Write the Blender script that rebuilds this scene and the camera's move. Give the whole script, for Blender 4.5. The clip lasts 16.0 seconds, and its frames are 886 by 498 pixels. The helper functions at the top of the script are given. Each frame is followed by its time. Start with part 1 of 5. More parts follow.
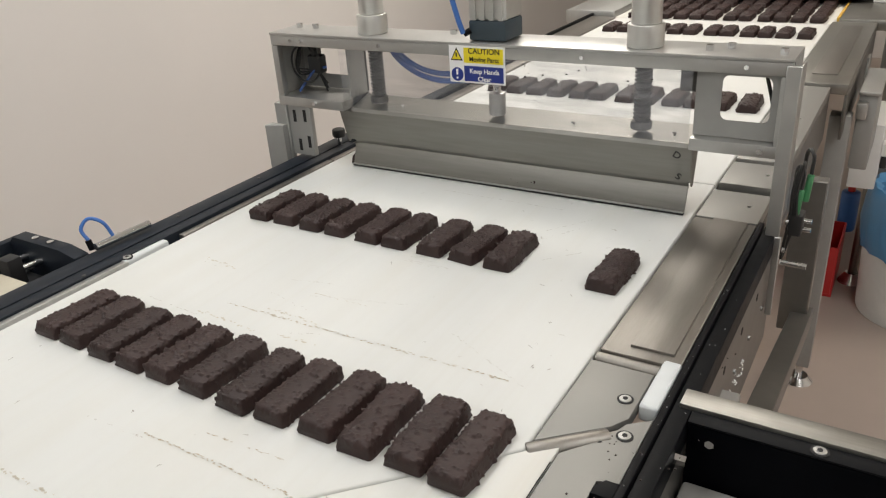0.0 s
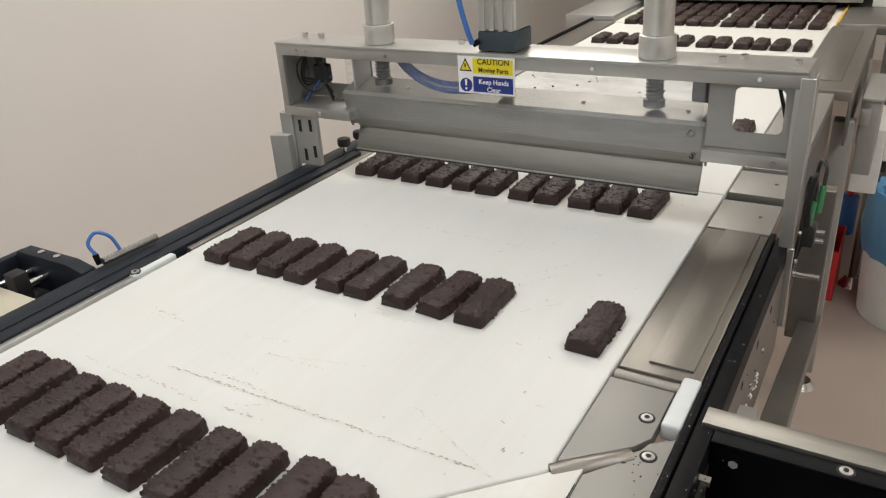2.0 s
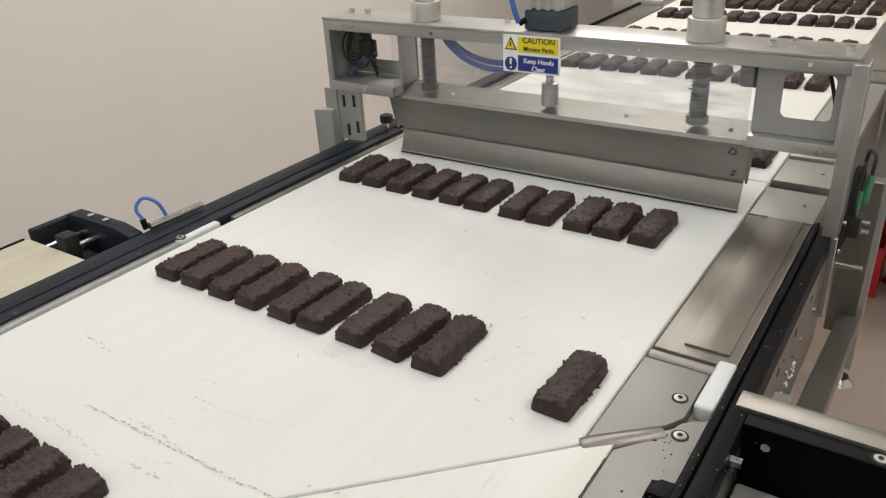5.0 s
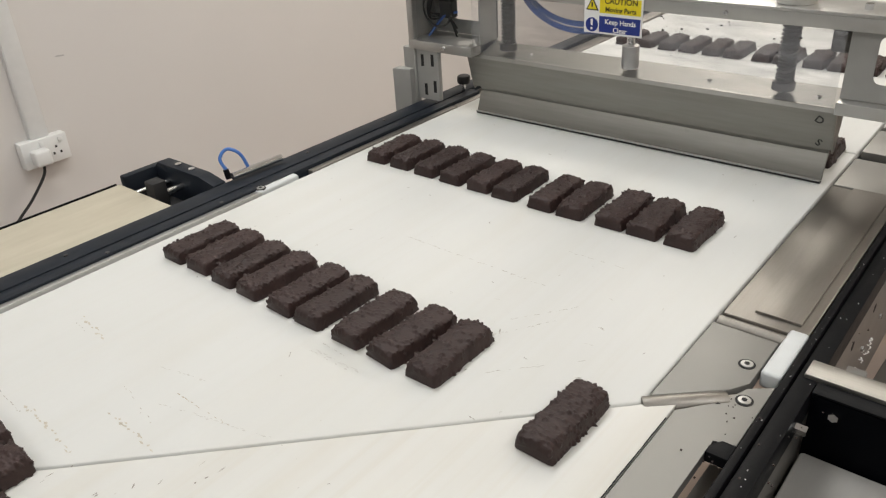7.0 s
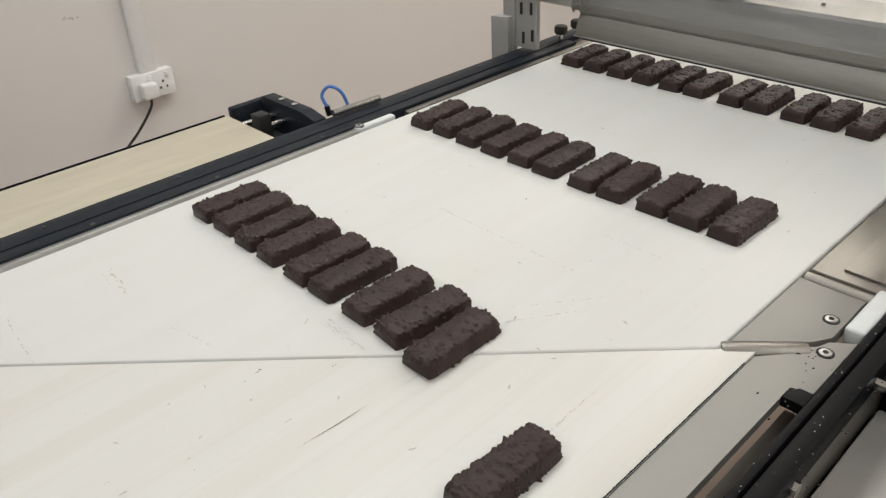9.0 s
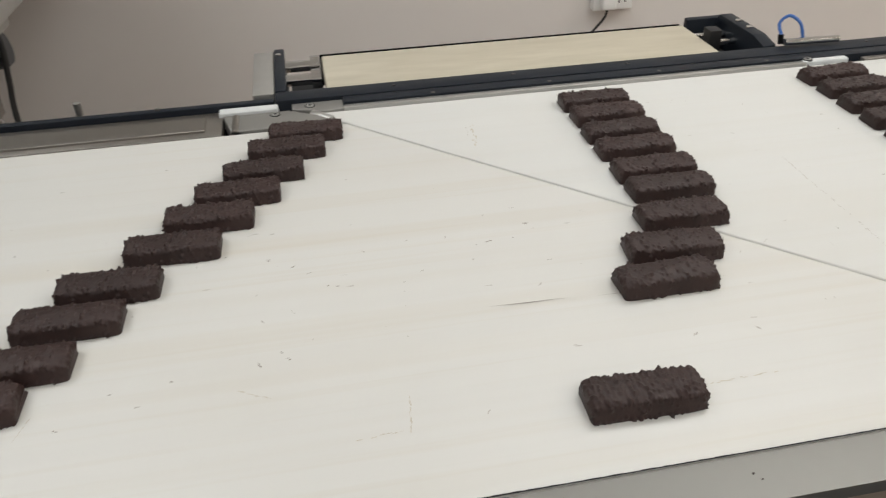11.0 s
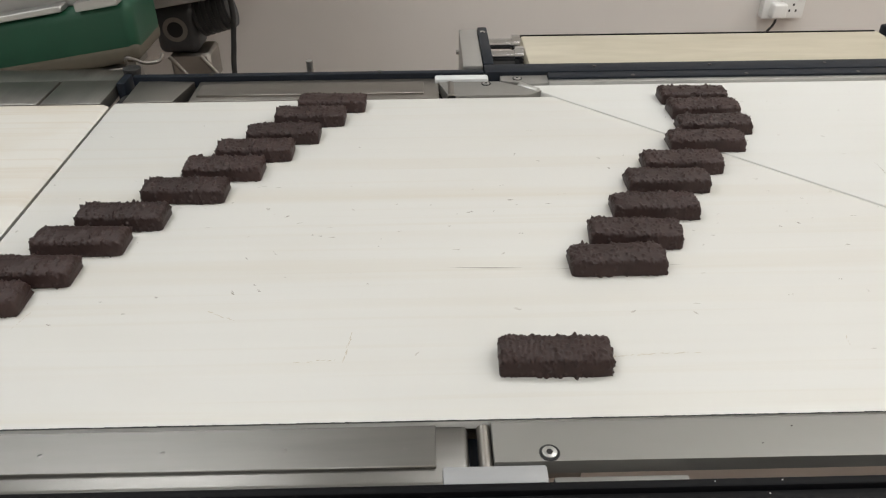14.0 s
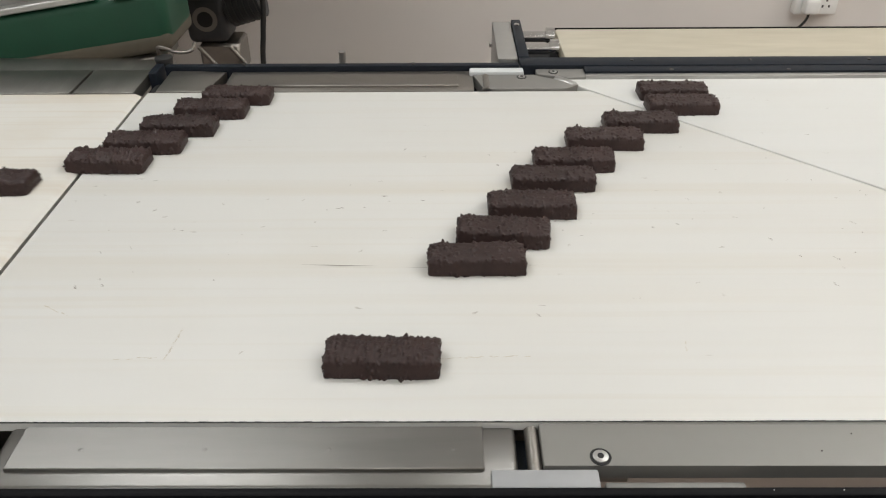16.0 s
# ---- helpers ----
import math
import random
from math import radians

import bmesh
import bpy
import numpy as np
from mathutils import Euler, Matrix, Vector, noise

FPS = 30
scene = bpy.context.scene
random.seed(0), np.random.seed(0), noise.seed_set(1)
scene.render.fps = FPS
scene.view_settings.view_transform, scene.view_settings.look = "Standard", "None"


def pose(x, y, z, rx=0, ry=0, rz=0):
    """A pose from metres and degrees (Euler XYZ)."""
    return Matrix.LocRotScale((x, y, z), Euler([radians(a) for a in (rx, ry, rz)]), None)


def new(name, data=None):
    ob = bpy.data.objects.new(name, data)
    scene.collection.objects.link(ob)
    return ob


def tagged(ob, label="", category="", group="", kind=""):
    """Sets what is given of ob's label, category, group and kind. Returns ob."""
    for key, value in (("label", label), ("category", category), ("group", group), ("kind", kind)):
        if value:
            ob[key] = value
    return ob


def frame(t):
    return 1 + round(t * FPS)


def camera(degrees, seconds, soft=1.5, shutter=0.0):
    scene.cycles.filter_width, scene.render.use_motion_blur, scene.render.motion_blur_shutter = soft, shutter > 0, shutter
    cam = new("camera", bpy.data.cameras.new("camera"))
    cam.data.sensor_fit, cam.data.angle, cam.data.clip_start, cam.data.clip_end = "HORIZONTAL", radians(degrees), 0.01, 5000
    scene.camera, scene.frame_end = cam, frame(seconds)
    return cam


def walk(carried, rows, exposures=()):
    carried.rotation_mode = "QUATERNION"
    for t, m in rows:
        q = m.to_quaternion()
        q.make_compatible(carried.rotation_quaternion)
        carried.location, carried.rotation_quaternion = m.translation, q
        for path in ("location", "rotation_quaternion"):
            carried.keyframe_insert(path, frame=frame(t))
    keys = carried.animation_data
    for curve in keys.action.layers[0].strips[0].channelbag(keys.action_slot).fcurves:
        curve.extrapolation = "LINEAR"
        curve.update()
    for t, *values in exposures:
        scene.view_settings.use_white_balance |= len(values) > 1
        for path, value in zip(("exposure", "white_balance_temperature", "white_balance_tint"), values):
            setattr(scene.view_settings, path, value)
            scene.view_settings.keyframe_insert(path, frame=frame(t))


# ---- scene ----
cam = camera(59.84, 16.0, soft=1.2, shutter=0.3)
walk(cam, [
    (0, pose(0.9985, -0.1928, 1.4032, 64.33, 0, 32.52) @ pose(0, 0, 0, 0, 0, -3.89)),
    (0.5, pose(0.9846, -0.1927, 1.4101, 64.15, 0, 31.88) @ pose(0, 0, 0, 0, 0, -4.00)),
    (1, pose(0.9787, -0.1836, 1.4116, 64.29, 0, 31.95) @ pose(0, 0, 0, 0, 0, -4.18)),
    (1.5, pose(0.9698, -0.1894, 1.4182, 64.16, 0, 31.86) @ pose(0, 0, 0, 0, 0, -4.12)),
    (2, pose(0.9683, -0.1930, 1.4185, 64.33, 0, 31.98) @ pose(0, 0, 0, 0, 0, -3.95)),
    (2.5, pose(0.9707, -0.1955, 1.4214, 64.39, 0, 32.08) @ pose(0, 0, 0, 0, 0, -3.76)),
    (3, pose(0.9680, -0.1965, 1.4183, 64.46, 0, 32.19) @ pose(0, 0, 0, 0, 0, -3.43)),
    (5.5, pose(0.9750, -0.2123, 1.4114, 63.05, 0, 36.33) @ pose(0, 0, 0, 0, 0, -3.15)),
    (6, pose(0.9851, -0.2184, 1.4144, 62.82, 0, 38.00) @ pose(0, 0, 0, 0, 0, -3.17)),
    (6.5, pose(0.9868, -0.2243, 1.4053, 62.19, 0, 39.81) @ pose(0, 0, 0, 0, 0, -3.38)),
    (7, pose(0.9839, -0.2223, 1.4042, 61.31, 0, 41.14) @ pose(0, 0, 0, 0, 0, -3.58)),
    (7.5, pose(0.9861, -0.2257, 1.4014, 60.48, 0, 42.22) @ pose(0, 0, 0, 0, 0, -3.76)),
    (8, pose(0.9891, -0.2338, 1.4021, 59.81, 0, 43.30) @ pose(0, 0, 0, 0, 0, -3.76)),
    (8.5, pose(0.9922, -0.2467, 1.4018, 59.06, 0, 44.94) @ pose(0, 0, 0, 0, 0, -3.66)),
    (9, pose(1.0010, -0.2679, 1.4025, 58.49, 0, 47.87) @ pose(0, 0, 0, 0, 0, -3.22)),
    (9.5, pose(1.0044, -0.3060, 1.4125, 57.23, 0, 51.52) @ pose(0, 0, 0, 0, 0, -3.00)),
    (10, pose(1.0596, -0.3299, 1.3975, 56.88, 0, 62.62) @ pose(0, 0, 0, 0, 0, -2.35)),
    (10.2, pose(1.0792, -0.3287, 1.3923, 56.60, 0, 67.65) @ pose(0, 0, 0, 0, 0, -2.39)),
    (12.3, pose(1.2022, -0.5109, 1.3890, 55.91, 0, 85.99) @ pose(0, 0, 0, 0, 0, -0.26)),
    (12.5, pose(1.2101, -0.5128, 1.3934, 55.96, 0, 86.76) @ pose(0, 0, 0, 0, 0, -0.53)),
    (13, pose(1.2227, -0.5207, 1.3952, 56.03, 0, 87.90) @ pose(0, 0, 0, 0, 0, -0.58)),
    (13.5, pose(1.2309, -0.5232, 1.3918, 56.14, 0, 88.55) @ pose(0, 0, 0, 0, 0, -0.58)),
    (14, pose(1.2335, -0.5349, 1.3899, 56.12, 0, 89.07) @ pose(0, 0, 0, 0, 0, -0.52)),
    (14.5, pose(1.2329, -0.5526, 1.3891, 56.01, 0, 89.45) @ pose(0, 0, 0, 0, 0, -0.37)),
    (15, pose(1.2307, -0.5603, 1.3884, 55.89, 0, 89.84) @ pose(0, 0, 0, 0, 0, -0.37)),
    (15.5, pose(1.2242, -0.5618, 1.3856, 55.74, 0, 90.14) @ pose(0, 0, 0, 0, 0, -0.43)),
    (16, pose(1.2181, -0.5636, 1.3820, 55.69, 0, 90.40) @ pose(0, 0, 0, 0, 0, -0.42)),
], exposures=[(0.0, 0.0), (3.0, 0.0), (5.4, -0.02), (7.5, -0.06), (9.5, -0.11), (10.2, -0.15), (12.3, -0.02), (16.0, 0.0)])

# ---- light: two rows of ceiling panels in a closed white room ----
world = bpy.data.worlds.new("room_air")
scene.world = world
world.use_nodes = True
world.node_tree.nodes["Background"].inputs[0].default_value = (0.9, 0.95, 1.0, 1)
world.node_tree.nodes["Background"].inputs[1].default_value = 0.05
PANELS = [(-0.2, -1.6, 9), (-0.2, 0.6, 12), (-0.2, 2.8, 30), (2.0, -1.6, 11), (2.0, 0.6, 9), (2.0, 2.8, 14)]
for px, py, power in PANELS:
    lamp = bpy.data.lights.new("panel_light", "AREA")
    lamp.shape, lamp.size, lamp.size_y, lamp.energy = "RECTANGLE", 0.55, 1.15, power
    lamp.color = (1.0, 0.83, 0.66) if py > 2 and px > 1 else (1.0, 0.93, 0.84) if py > 2 else (0.97, 0.995, 1.01) if py < 0 else (0.985, 0.995, 0.99)
    ob = new("panel_light", lamp)
    ob.matrix_world = pose(px, py, 2.66)

ZB = 0.90          # height of the belt surfaces


# ---- materials ----
def mat(name, color, rough=0.5, metal=0.0, var=0.12, scale=30.0, bump=0.0, bscale=200.0, stretch=(1, 1, 1), second=None,
        spec=0.5, rvar=0.15, objrand=0.0):
    """A surface with two scales of variation in colour, roughness and fine relief."""
    m = bpy.data.materials.new(name)
    m.use_nodes = True
    nt = m.node_tree
    b = nt.nodes["Principled BSDF"]
    b.inputs["Metallic"].default_value = metal
    b.inputs["Specular IOR Level"].default_value = spec
    co = nt.nodes.new("ShaderNodeTexCoord")
    mp = nt.nodes.new("ShaderNodeMapping")
    mp.inputs["Scale"].default_value = stretch
    nt.links.new(co.outputs["Object"], mp.inputs["Vector"])
    n1 = nt.nodes.new("ShaderNodeTexNoise")
    n1.inputs["Scale"].default_value, n1.inputs["Detail"].default_value = scale, 6
    n2 = nt.nodes.new("ShaderNodeTexNoise")
    n2.inputs["Scale"].default_value, n2.inputs["Detail"].default_value = scale * 0.13, 3
    nt.links.new(mp.outputs[0], n1.inputs["Vector"])
    nt.links.new(mp.outputs[0], n2.inputs["Vector"])
    add = nt.nodes.new("ShaderNodeMath")
    add.operation = "ADD"
    nt.links.new(n1.outputs["Fac"], add.inputs[0])
    nt.links.new(n2.outputs["Fac"], add.inputs[1])
    ramp = nt.nodes.new("ShaderNodeValToRGB")
    c2 = second or tuple(c * (1 - var) for c in color)
    c1 = color if second else tuple(min(1, c * (1 + var)) for c in color)
    ramp.color_ramp.elements[0].position, ramp.color_ramp.elements[1].position = 0.3, 0.7
    ramp.color_ramp.elements[0].color, ramp.color_ramp.elements[1].color = (*c2, 1), (*c1, 1)
    half = nt.nodes.new("ShaderNodeMath")
    half.operation = "MULTIPLY"
    half.inputs[1].default_value = 0.5
    nt.links.new(add.outputs[0], half.inputs[0])
    nt.links.new(half.outputs[0], ramp.inputs[0])
    if objrand:
        info = nt.nodes.new("ShaderNodeObjectInfo")
        rng = nt.nodes.new("ShaderNodeMapRange")
        rng.inputs[3].default_value, rng.inputs[4].default_value = 1 - objrand, 1 + objrand
        nt.links.new(info.outputs["Random"], rng.inputs[0])
        hsv = nt.nodes.new("ShaderNodeHueSaturation")
        nt.links.new(rng.outputs[0], hsv.inputs["Value"])
        nt.links.new(ramp.outputs[0], hsv.inputs["Color"])
        nt.links.new(hsv.outputs[0], b.inputs["Base Color"])
    else:
        nt.links.new(ramp.outputs[0], b.inputs["Base Color"])
    rr = nt.nodes.new("ShaderNodeMapRange")
    rr.inputs[3].default_value, rr.inputs[4].default_value = max(0.02, rough - rvar), min(1, rough + rvar)
    nt.links.new(half.outputs[0], rr.inputs[0])
    nt.links.new(rr.outputs[0], b.inputs["Roughness"])
    if bump:
        n3 = nt.nodes.new("ShaderNodeTexNoise")
        n3.inputs["Scale"].default_value, n3.inputs["Detail"].default_value = bscale, 5
        nt.links.new(mp.outputs[0], n3.inputs["Vector"])
        bp = nt.nodes.new("ShaderNodeBump")
        bp.inputs["Strength"].default_value, bp.inputs["Distance"].default_value = bump, 0.002
        nt.links.new(n3.outputs["Fac"], bp.inputs["Height"])
        nt.links.new(bp.outputs[0], b.inputs["Normal"])
    return m


def clear(name, color, rough=0.02, alpha=0.12):
    """A clear sheet: mostly see-through, with real gloss."""
    m = bpy.data.materials.new(name)
    m.use_nodes = True
    nt = m.node_tree
    out = nt.nodes["Material Output"]
    b = nt.nodes["Principled BSDF"]
    b.inputs["Base Color"].default_value = (*color, 1)
    b.inputs["Roughness"].default_value = rough
    tr = nt.nodes.new("ShaderNodeBsdfTransparent")
    mix = nt.nodes.new("ShaderNodeMixShader")
    tex = nt.nodes.new("ShaderNodeTexNoise")
    tex.inputs["Scale"].default_value, tex.inputs["Detail"].default_value = 9, 6
    rng = nt.nodes.new("ShaderNodeMapRange")
    rng.inputs[1].default_value, rng.inputs[2].default_value = 0.35, 0.75
    rng.inputs[3].default_value, rng.inputs[4].default_value = alpha * 0.5, alpha * 2.2
    nt.links.new(tex.outputs["Fac"], rng.inputs[0])
    co = nt.nodes.new("ShaderNodeTexCoord")
    sep = nt.nodes.new("ShaderNodeSeparateXYZ")
    nt.links.new(co.outputs["Object"], sep.inputs[0])
    wiped = nt.nodes.new("ShaderNodeMapRange")       # greasy smears on the half that is wiped most
    wiped.inputs[1].default_value, wiped.inputs[2].default_value, wiped.inputs[3].default_value = 0.40, 0.50, 0.45
    nt.links.new(sep.outputs["X"], wiped.inputs[0])
    haze = nt.nodes.new("ShaderNodeMath")
    haze.operation = "MULTIPLY"
    nt.links.new(rng.outputs[0], haze.inputs[0])
    nt.links.new(wiped.outputs[0], haze.inputs[1])
    nt.links.new(haze.outputs[0], mix.inputs[0])
    nt.links.new(tr.outputs[0], mix.inputs[1])
    nt.links.new(b.outputs[0], mix.inputs[2])
    nt.links.new(mix.outputs[0], out.inputs["Surface"])
    return m


def glow(name, color, strength):
    m = bpy.data.materials.new(name)
    m.use_nodes = True
    b = m.node_tree.nodes["Principled BSDF"]
    b.inputs["Base Color"].default_value = (*color, 1)
    b.inputs["Emission Color"].default_value = (*color, 1)
    b.inputs["Emission Strength"].default_value = strength
    return m


def belt_mat(name, color, stain, amount, blotch, rough):
    """A white food belt: fine weave, faint lengthwise streaks of old chocolate, and broad discoloured patches."""
    m = mat(name, color, rough, var=0.025, scale=14, bump=0.05, bscale=900, stretch=(3, 0.2, 1))
    nt = m.node_tree
    b = nt.nodes["Principled BSDF"]
    base = b.inputs["Base Color"].links[0].from_socket
    co = next(n for n in nt.nodes if n.bl_idname == "ShaderNodeTexCoord")

    def layer(stretch, scale, lo, hi, top, detail):
        mp = nt.nodes.new("ShaderNodeMapping")
        mp.inputs["Scale"].default_value = stretch
        nt.links.new(co.outputs["Object"], mp.inputs["Vector"])
        n = nt.nodes.new("ShaderNodeTexNoise")
        n.inputs["Scale"].default_value, n.inputs["Detail"].default_value = scale, detail
        nt.links.new(mp.outputs[0], n.inputs["Vector"])
        r = nt.nodes.new("ShaderNodeMapRange")
        r.inputs[1].default_value, r.inputs[2].default_value, r.inputs[4].default_value = lo, hi, top
        nt.links.new(n.outputs["Fac"], r.inputs[0])
        return r.outputs[0]

    for fac in (layer((22, 0.5, 1), 1.0, 0.50, 0.75, amount, 4), layer((95, 1.4, 1), 1.0, 0.55, 0.78, amount * 0.8, 3), layer((6, 2.5, 1), 1.3, 0.5, 0.8, blotch, 5)):
        mix = nt.nodes.new("ShaderNodeMix")
        mix.data_type = "RGBA"
        nt.links.new(fac, mix.inputs[0])
        nt.links.new(base, mix.inputs[6])
        mix.inputs[7].default_value = (*stain, 1)
        base = mix.outputs[2]
    nt.links.new(base, b.inputs["Base Color"])
    return m


M_BELT = belt_mat("white_belt", (0.655, 0.662, 0.642), (0.59, 0.57, 0.50), 0.20, 0.34, 0.56)
M_BELT_OLD = belt_mat("cream_belt", (0.67, 0.672, 0.645), (0.58, 0.535, 0.44), 0.36, 0.18, 0.44)
M_BELT_STAINED = belt_mat("stained_belt", (0.68, 0.672, 0.63), (0.52, 0.43, 0.30), 0.45, 0.5, 0.45)
M_MARK = mat("scuff", (0.47, 0.45, 0.415), 0.8, var=0.3, scale=300)
M_TAN = mat("tan_track", (0.53, 0.49, 0.41), 0.8, var=0.15, scale=300)
M_FAINT = mat("faint_track", (0.56, 0.55, 0.52), 0.8, var=0.12, scale=300)
M_SCRATCH = mat("scratch", (0.30, 0.28, 0.25), 0.8, var=0.2, scale=300)
M_RUST = mat("brown_scuff", (0.44, 0.38, 0.29), 0.8, var=0.3, scale=300)
M_STEEL = mat("brushed_steel", (0.285, 0.268, 0.246), 0.42, 1.0, var=0.10, scale=60, bump=0.12, bscale=420, stretch=(6, 0.5, 1))
M_STEELX = mat("brushed_steel_across", (0.33, 0.32, 0.295), 0.40, 1.0, var=0.14, scale=50, bump=0.10, bscale=420, stretch=(0.5, 6, 1))
M_PLATE = mat("bead_blasted_plate", (0.29, 0.285, 0.27), 0.56, 0.7, var=0.05, scale=90, bump=0.05, bscale=1500)
M_ALU = mat("aluminium", (0.50, 0.50, 0.485), 0.42, 0.9, var=0.08, scale=40, bump=0.06, bscale=900)
M_CHROME = mat("polished_steel", (0.70, 0.70, 0.70), 0.14, 1.0, var=0.05, scale=50, rvar=0.06)
M_BLACK = mat("black_rail", (0.005, 0.0054, 0.0065), 0.5, 0.0, var=0.25, scale=60, bump=0.08, bscale=700, spec=0.11)
M_PITCH = mat("matt_black", (0.0018, 0.002, 0.003), 0.45, 0.0, var=0.3, scale=60, bump=0.05, bscale=500, spec=0.05)
M_CAST = mat("dark_casting", (0.055, 0.057, 0.06), 0.45, 0.4, var=0.2, scale=60, bump=0.1, bscale=500)
M_GATE = mat("dull_brushed_steel", (0.29, 0.282, 0.262), 0.5, 0.95, var=0.16, scale=30, bump=0.10, bscale=420, stretch=(0.4, 5, 5))
M_NAVY = mat("anodised_black", (0.010, 0.014, 0.021), 0.5, 0.0, var=0.2, scale=50, bump=0.05, bscale=700, spec=0.25)
# Near-black for painted shade in gaps and holes, also for real black parts
M_DARK = mat("gap_shade_and_black", (0.012, 0.012, 0.013), 0.7, var=0.2)
M_SPRING = mat("dark_spring_steel", (0.11, 0.106, 0.10), 0.4, 0.9, var=0.15, scale=80)
M_RUBBER = mat("rubber", (0.02, 0.02, 0.02), 0.6, var=0.2)
M_POM = mat("white_plastic", (0.80, 0.81, 0.80), 0.42, var=0.04, scale=40, spec=0.4)
M_POM2 = mat("milky_plastic", (0.62, 0.645, 0.65), 0.45, var=0.06, scale=40, spec=0.35)
M_MILKY = mat("grey_plastic", (0.36, 0.37, 0.38), 0.42, var=0.06, scale=40, spec=0.35)
M_POLISHED = mat("worn_polished_steel", (0.225, 0.22, 0.21), 0.37, 1.0, var=0.10, scale=18, bump=0.04, bscale=260, stretch=(5, 0.6, 1), rvar=0.10)
M_HOUSING = mat("turned_aluminium", (0.66, 0.655, 0.63), 0.36, 0.85, var=0.06, scale=60)
M_GREYPOST = mat("grey_casting", (0.36, 0.36, 0.345), 0.5, 0.3, var=0.08, scale=40, bump=0.06)
M_SKIRT = mat("dull_steel", (0.20, 0.19, 0.175), 0.42, 0.7, var=0.15, scale=40, bump=0.06)
M_BEIGE = mat("beige_belt", (0.56, 0.52, 0.42), 0.6, var=0.06, scale=25, second=(0.42, 0.38, 0.29), stretch=(2, 0.4, 1))
M_GREYBELT = mat("grey_belt", (0.33, 0.322, 0.305), 0.45, var=0.12, scale=40, stretch=(2, 0.5, 1))
M_WALL = mat("painted_wall", (0.725, 0.70, 0.675), 0.65, var=0.02, scale=3, bump=0.03, bscale=300)
M_CEIL = mat("ceiling_paint", (0.78, 0.78, 0.76), 0.8, var=0.02, scale=3)
M_FLOOR = mat("resin_floor", (0.49, 0.41, 0.36), 0.34, var=0.06, scale=8, bump=0.04, bscale=250)
M_CHOC = mat("dark_chocolate", (0.030, 0.0158, 0.0140), 0.50, var=0.3, scale=220, bump=0.16, bscale=520, objrand=0.14, rvar=0.14, spec=0.36)
M_BLUE = mat("blue_hose", (0.05, 0.16, 0.48), 0.35, var=0.08)
M_CLEARBLUE = mat("pale_blue_hose", (0.05, 0.11, 0.33), 0.3, var=0.08)
M_BLUEPL = mat("translucent_blue_plastic", (0.10, 0.30, 0.55), 0.3, var=0.1, scale=12)
M_GREEN = mat("green_belt", (0.008, 0.065, 0.034), 0.55, var=0.14, scale=20)
M_BROWN = mat("worn_belt_edge", (0.10, 0.087, 0.063), 0.7, var=0.15, scale=50)
M_RED = mat("red_plastic", (0.55, 0.03, 0.03), 0.4, var=0.08)
M_GREENFIT = mat("green_fitting", (0.05, 0.22, 0.09), 0.4, var=0.1)
M_YELLOW = mat("sign_yellow", (0.80, 0.66, 0.02), 0.4, var=0.03)
M_SIGNBLUE = mat("sign_blue", (0.014, 0.032, 0.22), 0.4, var=0.03)
M_SIGNWHITE = mat("sign_white", (0.84, 0.84, 0.84), 0.4, var=0.02)
M_INK = mat("sign_ink", (0.01, 0.01, 0.01), 0.5, var=0.1)
M_ORANGE = mat("orange_edge", (0.60, 0.37, 0.06), 0.5, var=0.1)
M_CYL = mat("blue_grey_cap", (0.045, 0.065, 0.08), 0.45, 0.2, var=0.1)
M_ACRYLIC = clear("acrylic", (0.46, 0.47, 0.50), 0.08, 0.16)
M_PANEL = glow("light_panel", (1.0, 0.98, 0.94), 3.0)


# ---- mesh helpers ----
def bm_box(bm, x0, x1, y0, y1, z0, z1, bevel=0.0, seg=1):
    geo = bmesh.ops.create_cube(bm, size=1.0)
    vs = geo["verts"]
    bmesh.ops.scale(bm, vec=(x1 - x0, y1 - y0, z1 - z0), verts=vs)
    bmesh.ops.translate(bm, vec=((x0 + x1) / 2, (y0 + y1) / 2, (z0 + z1) / 2), verts=vs)
    if bevel:
        es = list({e for v in vs for e in v.link_edges})
        bmesh.ops.bevel(bm, geom=es, offset=bevel, segments=seg, profile=0.5, affect="EDGES")
    return bm


def bm_cyl(bm, a, b, r, r2=None, seg=20, bevel=0.0):
    a, b = Vector(a), Vector(b)
    d = b - a
    geo = bmesh.ops.create_cone(bm, cap_ends=True, segments=seg, radius1=r, radius2=r if r2 is None else r2, depth=d.length)
    turn = d.to_track_quat("Z", "Y").to_matrix().to_4x4()
    bmesh.ops.transform(bm, matrix=Matrix.Translation((a + b) / 2) @ turn, verts=geo["verts"])
    if bevel:
        es = [e for e in {e for v in geo["verts"] for e in v.link_edges} if len(e.link_faces) == 2 and e.calc_face_angle(0) > 1.0]
        bmesh.ops.bevel(bm, geom=es, offset=bevel, segments=2, profile=0.5, affect="EDGES")
    return bm


def bm_prism(bm, pts, z0, z1, bevel=0.0):
    """An upright slab over a polygon of (x, y) given anticlockwise."""
    lo = [bm.verts.new((x, y, z0)) for x, y in pts]
    hi = [bm.verts.new((x, y, z1)) for x, y in pts]
    n = len(pts)
    fs = [bm.faces.new(hi), bm.faces.new(lo[::-1])]
    for i in range(n):
        fs.append(bm.faces.new((lo[i], lo[(i + 1) % n], hi[(i + 1) % n], hi[i])))
    if bevel:
        bmesh.ops.bevel(bm, geom=list(fs[0].edges), offset=bevel, segments=3, profile=0.5, affect="EDGES")
    return bm


